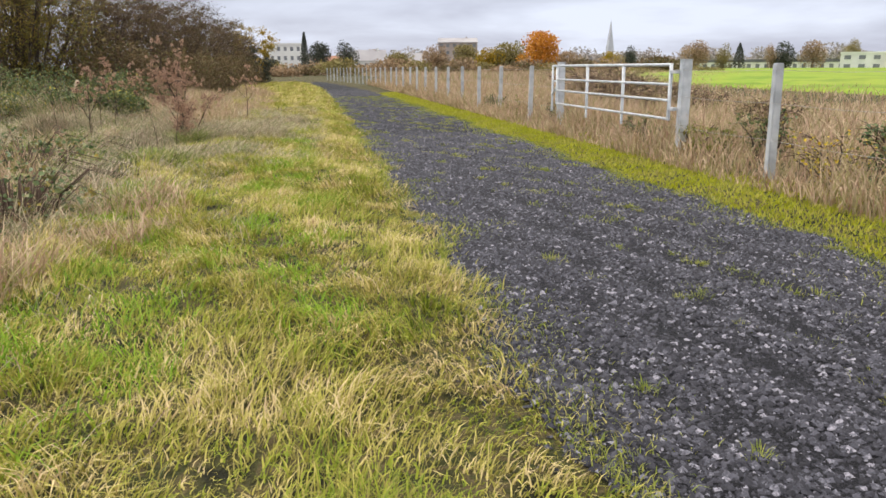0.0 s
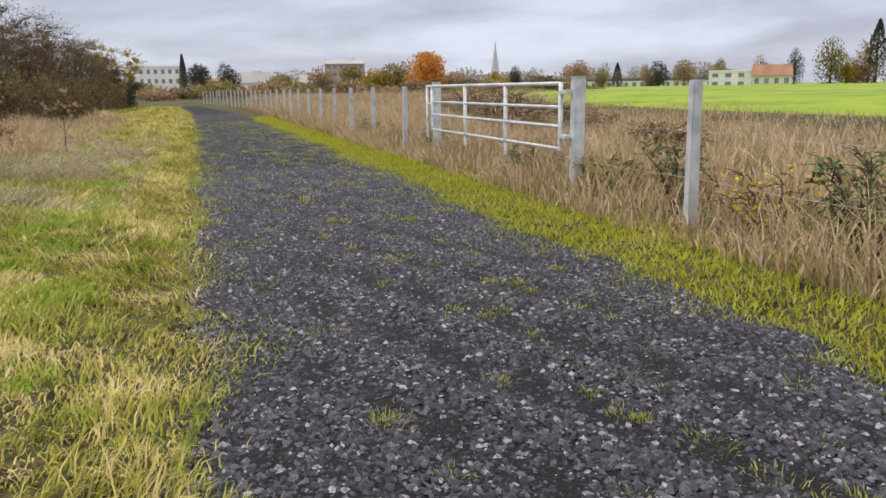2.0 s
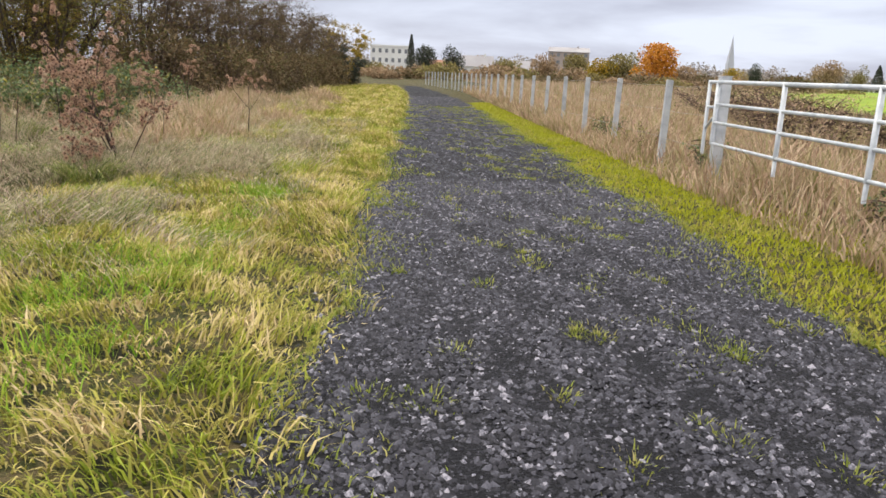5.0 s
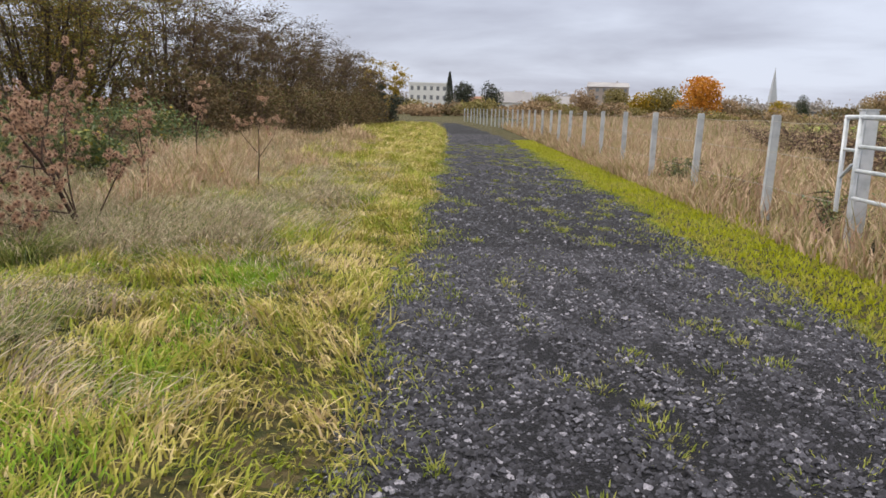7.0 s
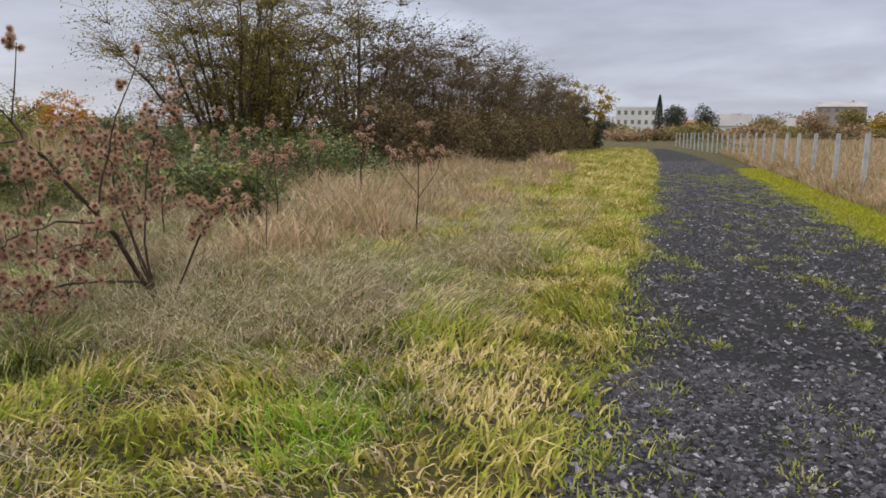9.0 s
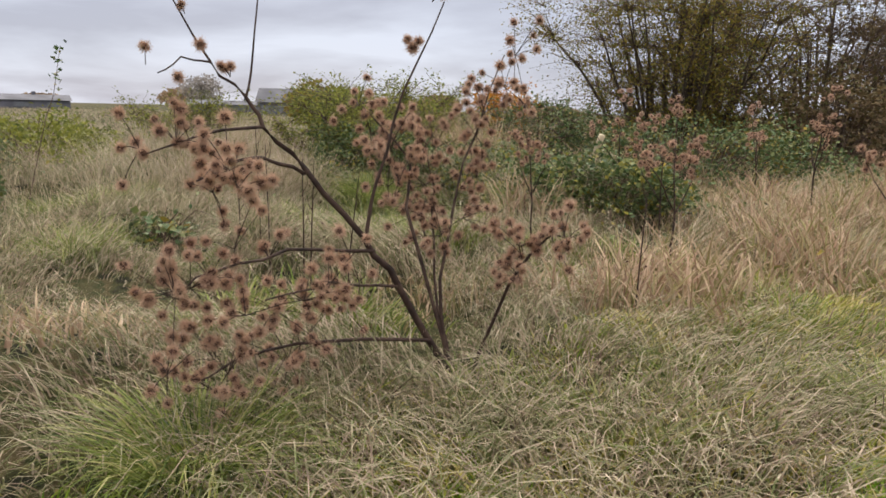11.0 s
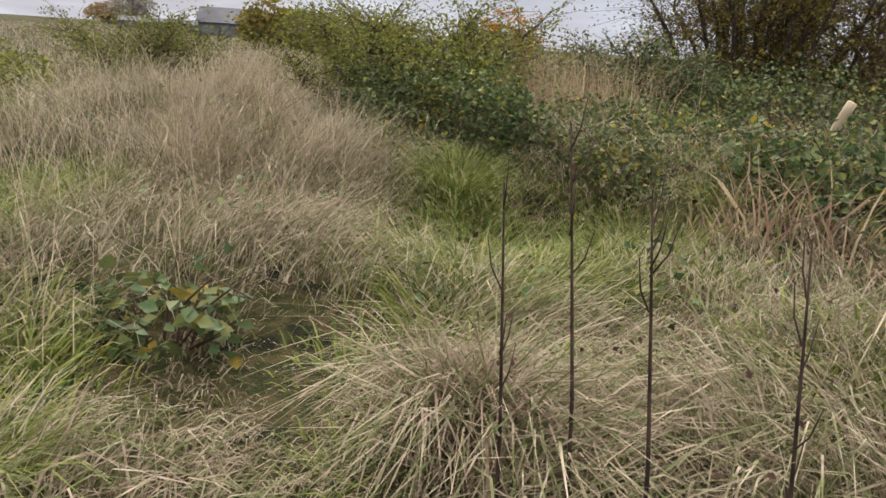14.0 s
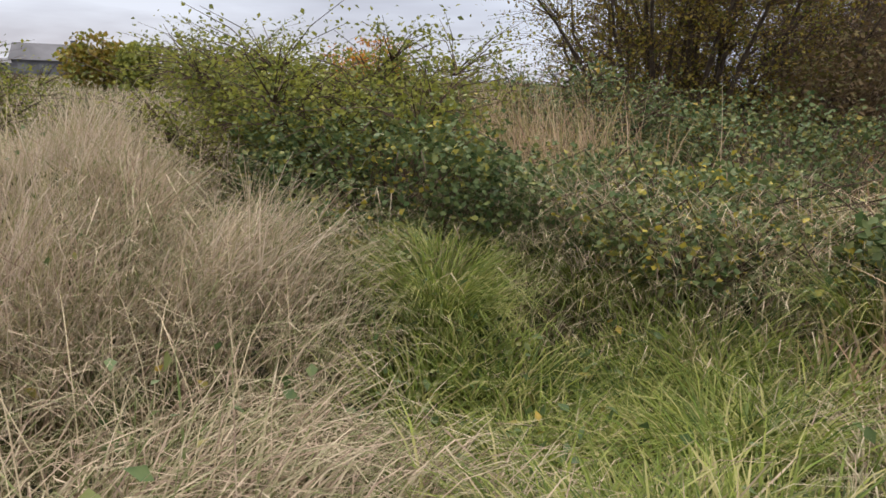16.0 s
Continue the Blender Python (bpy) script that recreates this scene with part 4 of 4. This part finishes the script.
# dark bare dock stems close to the walk
for dx, dy, dh, lx, ly in ((-5.72, 16.2, .95, -.1, .03), (-5.58, 16.3, 1.05, -.16, .05), (-5.35, 16.25, .95, -.14, .05), (-5.12, 16.4, .9, -.1, .05), (-4.95, 16.35, .9, .06, .0), (-4.72, 16.5, .9, .1, .04), (-2.9, 12.6, .9, .1, .05), (-3.2, 12.9, .75, -.1, .0), (-3.1, 17.6, .8, .03, 0)):
    root = empty("dock_stem", dx, dy, float(height(dx, dy)), "bare dark dead dock stem in the grass", "dock", "dead dock stems")
    tb = Tubes(5)
    tb.add([(0, 0, -.05), (lx * .3, ly * .3, dh * .4), (lx * .7, ly * .7, dh * .75), (lx, ly, dh)], .0065, .002)
    for k in range(5):
        u = rng.uniform(.4, .95)
        a = rng.uniform(0, 6.28)
        tb.add([(lx * u, ly * u, dh * u), (lx * u + .03 * math.cos(a), ly * u + .03 * math.sin(a), dh * u + .05), (lx * u + .045 * math.cos(a), ly * u + .045 * math.sin(a), dh * u + .12)], .0025, .0012)
    tb.make("stem", STEM, root)
    P = np.stack([lx * .8 + rng.normal(0, .06, 16), ly * .8 + rng.normal(0, .06, 16), rng.uniform(.35, 1.0, 16) * dh], 1)
    tagged(leaf_mesh("seed_heads", P, .022, CORE, root), kind="stuff")

# pale tall stalks close to the bramble
n = 30
x, y = rng.normal(-4.95, .4, n), np.minimum(rng.normal(13.35, .25, n), 13.65)
blades("reed_stalks", x, y, rng.uniform(.8, 1.4, n), .013, rng.normal(-1.9, .35, n), rng.uniform(.3, .65, n), PALE, "tall pale grass stalks leaning beside the brambles", "grass", 4)

# ---- far things, by bearing from the track (degrees to the right of it) and distance ----


def at(az, d):
    return (d * math.sin(radians(az)), 5 + d * math.cos(radians(az)))


def far_tree(az, d, wide, top, material, label, conifer=False, n=2600):
    x, y = at(az, d)
    root = empty("conifer" if conifer else "tree", x, y, 0, label, "tree")
    tb = Tubes(6)
    tb.add([(0, 0, -.3), (.1, 0, top * .4), (0, .1, top * .85)], .03 * top, .01 * top)
    for k in range(7):
        a = k * 2.4
        tb.add([(0, 0, top * (.25 + .06 * k)), (wide * .3 * math.cos(a), wide * .3 * math.sin(a), top * (.45 + .06 * k))], .012 * top, .004 * top)
    tb.make("trunk", BARK, root)
    if conifer:
        u = rng.uniform(0, 1, n) ** .75
        rr = (1 - u) ** .8 * wide / 2 * rng.uniform(.5, 1.1, n) + .1
        a = rng.uniform(0, math.tau, n)
        P = np.stack([rr * np.cos(a), rr * np.sin(a), top * (.06 + .94 * u)], 1)
    else:
        c = rng.normal(0, 1, (9, 3))
        c /= np.linalg.norm(c, axis=1)[:, None]
        k = rng.integers(0, 9, n)
        v = rng.normal(0, 1, (n, 3))
        v /= np.linalg.norm(v, axis=1)[:, None]
        P = c[k] * .48 + v * rng.uniform(.30, .58, n)[:, None]
        P = P * np.array([wide * .52, wide * .52, top * .56]) + np.array([0, 0, top * .44])
        P[:, 2] = np.clip(P[:, 2], .06 * top, top * rng.uniform(.92, 1.0, n))
    leaf_mesh("crown", P, max(.3, wide * .055), material, root, up=.3, wide=.8)


def house(name, az, d, w, h, roof_h, wall, roof, label, floors=1, turn=None, flat=False, cols=4):
    x, y = at(az, d)
    root = empty(name, x, y, 0, label, "building")
    root.rotation_euler = (0, 0, radians(-az if turn is None else turn))
    dp = max(5, w * .45)
    part("wall", box_bm(-w / 2, 0, -.5, w / 2, dp, h), wall, root)
    if flat:
        part("roof", box_bm(-w / 2 - .2, -.2, h + .004, w / 2 + .2, dp + .2, h + max(.25, roof_h)), roof, root)
    else:
        V = [(-w / 2 - .3, -.4, h + .004), (w / 2 + .3, -.4, h + .004), (w / 2 + .3, dp + .4, h + .004), (-w / 2 - .3, dp + .4, h + .004), (-w / 2, dp / 2, h + roof_h), (w / 2, dp / 2, h + roof_h)]
        rf = mesh("roof", V, [(0, 1, 5, 4), (2, 3, 4, 5), (0, 4, 3), (1, 2, 5), (0, 3, 2, 1)], roof, root)
        part("chimney", box_bm(w * .2, dp / 2 - .3, h + roof_h * .5, w * .2 + .6, dp / 2 + .3, h + roof_h + .5), wall, rf)
    for k in range(floors):
        for c in range(cols):
            cx = -w / 2 + w * (c + .5) / cols
            z0 = h * k / floors + .35 * h / floors
            wd, ht = w / cols * .45, h / floors * .45
            win = part("window", box_bm(cx - wd / 2, -.06, z0, cx + wd / 2, .05, z0 + ht), GLASSY, root)
            part("sill", box_bm(cx - wd / 2 - .1, -.12, z0 - .12, cx + wd / 2 + .1, .0, z0 - .01), wall, win)
    return root


# ahead, beyond the end of the track
house("house", -1.9, 260, 13, 9.0, .6, PLASTER, PLASTER, "big white three-storey house with a flat roof", 3, flat=True, cols=6)
house("house", 4.6, 215, 9, 3.4, 3.0, PLASTER, HAZYR, "low white house with a pale gable", 1)
house("bungalow", 1.6, 200, 8, 3.0, 1.6, CREAM, TILE, "cream bungalow among trees", 1)
house("house", 8.2, 230, 7, 3.2, 2.6, HAZYB, HAZYR, "brick house with a dark roof", 2)
house("block", 11.2, 330, 17, 12.0, 2.0, HAZYB, HAZYR, "large brown roofed block among trees", 4, cols=6)
far_tree(.6, 180, 7, 8.0, DARKC, "dark evergreen among houses")
far_tree(2.8, 185, 6, 8.5, DARKC, "dark rounded tree among houses")
far_tree(-.3, 210, 3, 11, DARKC, "tall narrow dark conifer", True)
far_tree(5.0, 260, 9, 8, TAN, "tan autumn tree among houses")
far_tree(6.8, 190, 8, 6, OLIVE, "olive hedge tree among houses")
far_tree(9.6, 220, 9, 8.5, TAN, "tan half-bare tree before the block")
far_tree(11.8, 210, 9, 8.0, OLIVE, "olive tree before the block")
far_tree(13.7, 170, 8, 6.0, GOLD, "yellowing autumn tree among scrub")
far_tree(15.2, 170, 9, 7.5, OLIVE, "green-brown autumn tree among scrub")
far_tree(17.4, 150, 9.5, 8.6, ORANGE, "round bright orange autumn tree", n=3600)
far_tree(19.5, 200, 8, 6.0, TAN, "low tan autumn tree among houses")
far_tree(22.8, 190, 6, 6.2, GOLD, "golden tree below the spire")
far_tree(24.2, 200, 5, 7.0, DARKC, "dark tree beside the spire")
# hedges and tree belts between the houses
for k in range(26):
    az = -4.5 + 1.35 * k
    far_tree(az, 135 + 14 * math.sin(2.1 * k), 8.5, 2.6 + .7 * math.sin(1.7 * k), (TAN, OLIVE, TAN, HAWB)[k % 4], "low tan hedge beyond the waste ground", n=900)
# farthest belt: its haze is only in the crown colour
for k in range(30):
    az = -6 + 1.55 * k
    far_tree(az, 420 + 30 * math.sin(1.3 * k), 22, 10.5 + 2.4 * math.sin(2.3 * k), HAZYT, "far tree belt behind the houses, paled by painted haze", n=1100)
# church spire
x, y = at(22.35, 620)
spire = empty("church", x, y, 0, "far grey church tower with a tall spire", "church")
part("tower", box_bm(-2.4, -2.4, 0, 2.4, 2.4, 17), STONEW, spire)
mesh("spire", [(-2.2, -2.2, 17.004), (2.2, -2.2, 17.004), (2.2, 2.2, 17.004), (-2.2, 2.2, 17.004), (0, 0, 38)], [(0, 1, 4), (1, 2, 4), (2, 3, 4), (3, 0, 4), (0, 3, 2, 1)], STONEW, spire)
# beyond the crop field
for az, w, top, m, con in ((28.5, 10, 10, TAN, False), (30.5, 6, 9, OLIVE, False), (31.5, 4.5, 8.6, DARKC, True), (33.6, 5, 9, TAN, False), (34.3, 8, 9, DARKC, False), (36.2, 8, 9.5, TAN, False), (38.6, 6, 9.6, OLIVE, False), (41.2, 7, 10, TAN, False), (43.4, 5.5, 12, DARKC, False), (45.6, 10, 15, OLIVE, False), (46.6, 9, 8.5, GOLD, False), (47.8, 9, 17, TAN, False), (48.2, 9, 19, DARKC, True), (51.5, 9, 9, HAZEL, False), (53.6, 16, 22, TAN, False), (55.5, 14, 16, GOLD, False), (58.5, 15, 18, OLIVE, False), (62, 15, 15, TAN, False)):
    far_tree(az, 255, w, top, m, {TAN: "tan autumn tree beyond the field", OLIVE: "olive autumn tree beyond the field", DARKC: "dark evergreen beyond the field", GOLD: "golden tree beyond the field", HAZEL: "yellow-green tree beyond the field"}[m], con)
house("house", 39.6, 250, 15, 5.0, .5, PLASTER, PLASTER, "white flat-roofed modern house", 2, flat=True)
house("house", 42.0, 248, 11, 3.6, 3.4, CREAM, TILE, "house with a red tiled roof", 1)
for az in (26.5, 29.5, 33, 36.5):
    house("bungalow", az, 270, 16, 2.8, .9, PLASTER, SLATE, "long low pale building", 1, flat=True, cols=6)
house("tower_block", 49.7, 340, 12, 20, .6, PINK, SLATE, "tall pink brick tower block", 9, flat=True, cols=3)
house("tower_block", 52.3, 350, 21, 24, 1.2, PLASTER, SLATE, "pale tower block with a flat roof", 10, flat=True, cols=5)
# farm and houses across the rough ground
house("barn", -76, 150, 20, 1.6, 1.0, SLATE, SLATE, "long low dark barn", 1)
house("barn", -62.5, 170, 16, 1.6, .9, SLATE, SLATE, "low brown roofed farm shed", 1)
house("house", -57.0, 115, 9.0, 2.0, 2.0, SLATE, SLATE, "dark house with a steep slate roof", 1)
house("house", -53.3, 118, 7, 1.9, 1.3, SLATE, SLATE, "brown house beside the dark one", 1)
# this far crown uses the haze-paled colours too
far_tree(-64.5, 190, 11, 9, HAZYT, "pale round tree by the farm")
far_tree(-52.0, 62, 5.0, 3.6, HAW, "round brown bush by the dark house")
far_tree(-49.5, 60, 4, 3.0, HAZEL, "round green bush by the dark house")
for az in range(-130, -36, 9):
    far_tree(az, 330, 26, 6.0 + 2.5 * math.sin(az), TAN, "far tan wood edge")
n = 60000
r = 18 + 130 * rng.uniform(0, 1, n) ** 1.4
th = radians(90) + np.radians(rng.uniform(30, 125, n))
blades("waste_grass", r * np.cos(th), 14 + r * np.sin(th), rng.uniform(.25, .6, n), .03 + .0006 * r, rng.uniform(0, 6.28, n), rng.uniform(.2, .8, n), STRAW, "rough tan grass on far waste ground", "grass", 2)
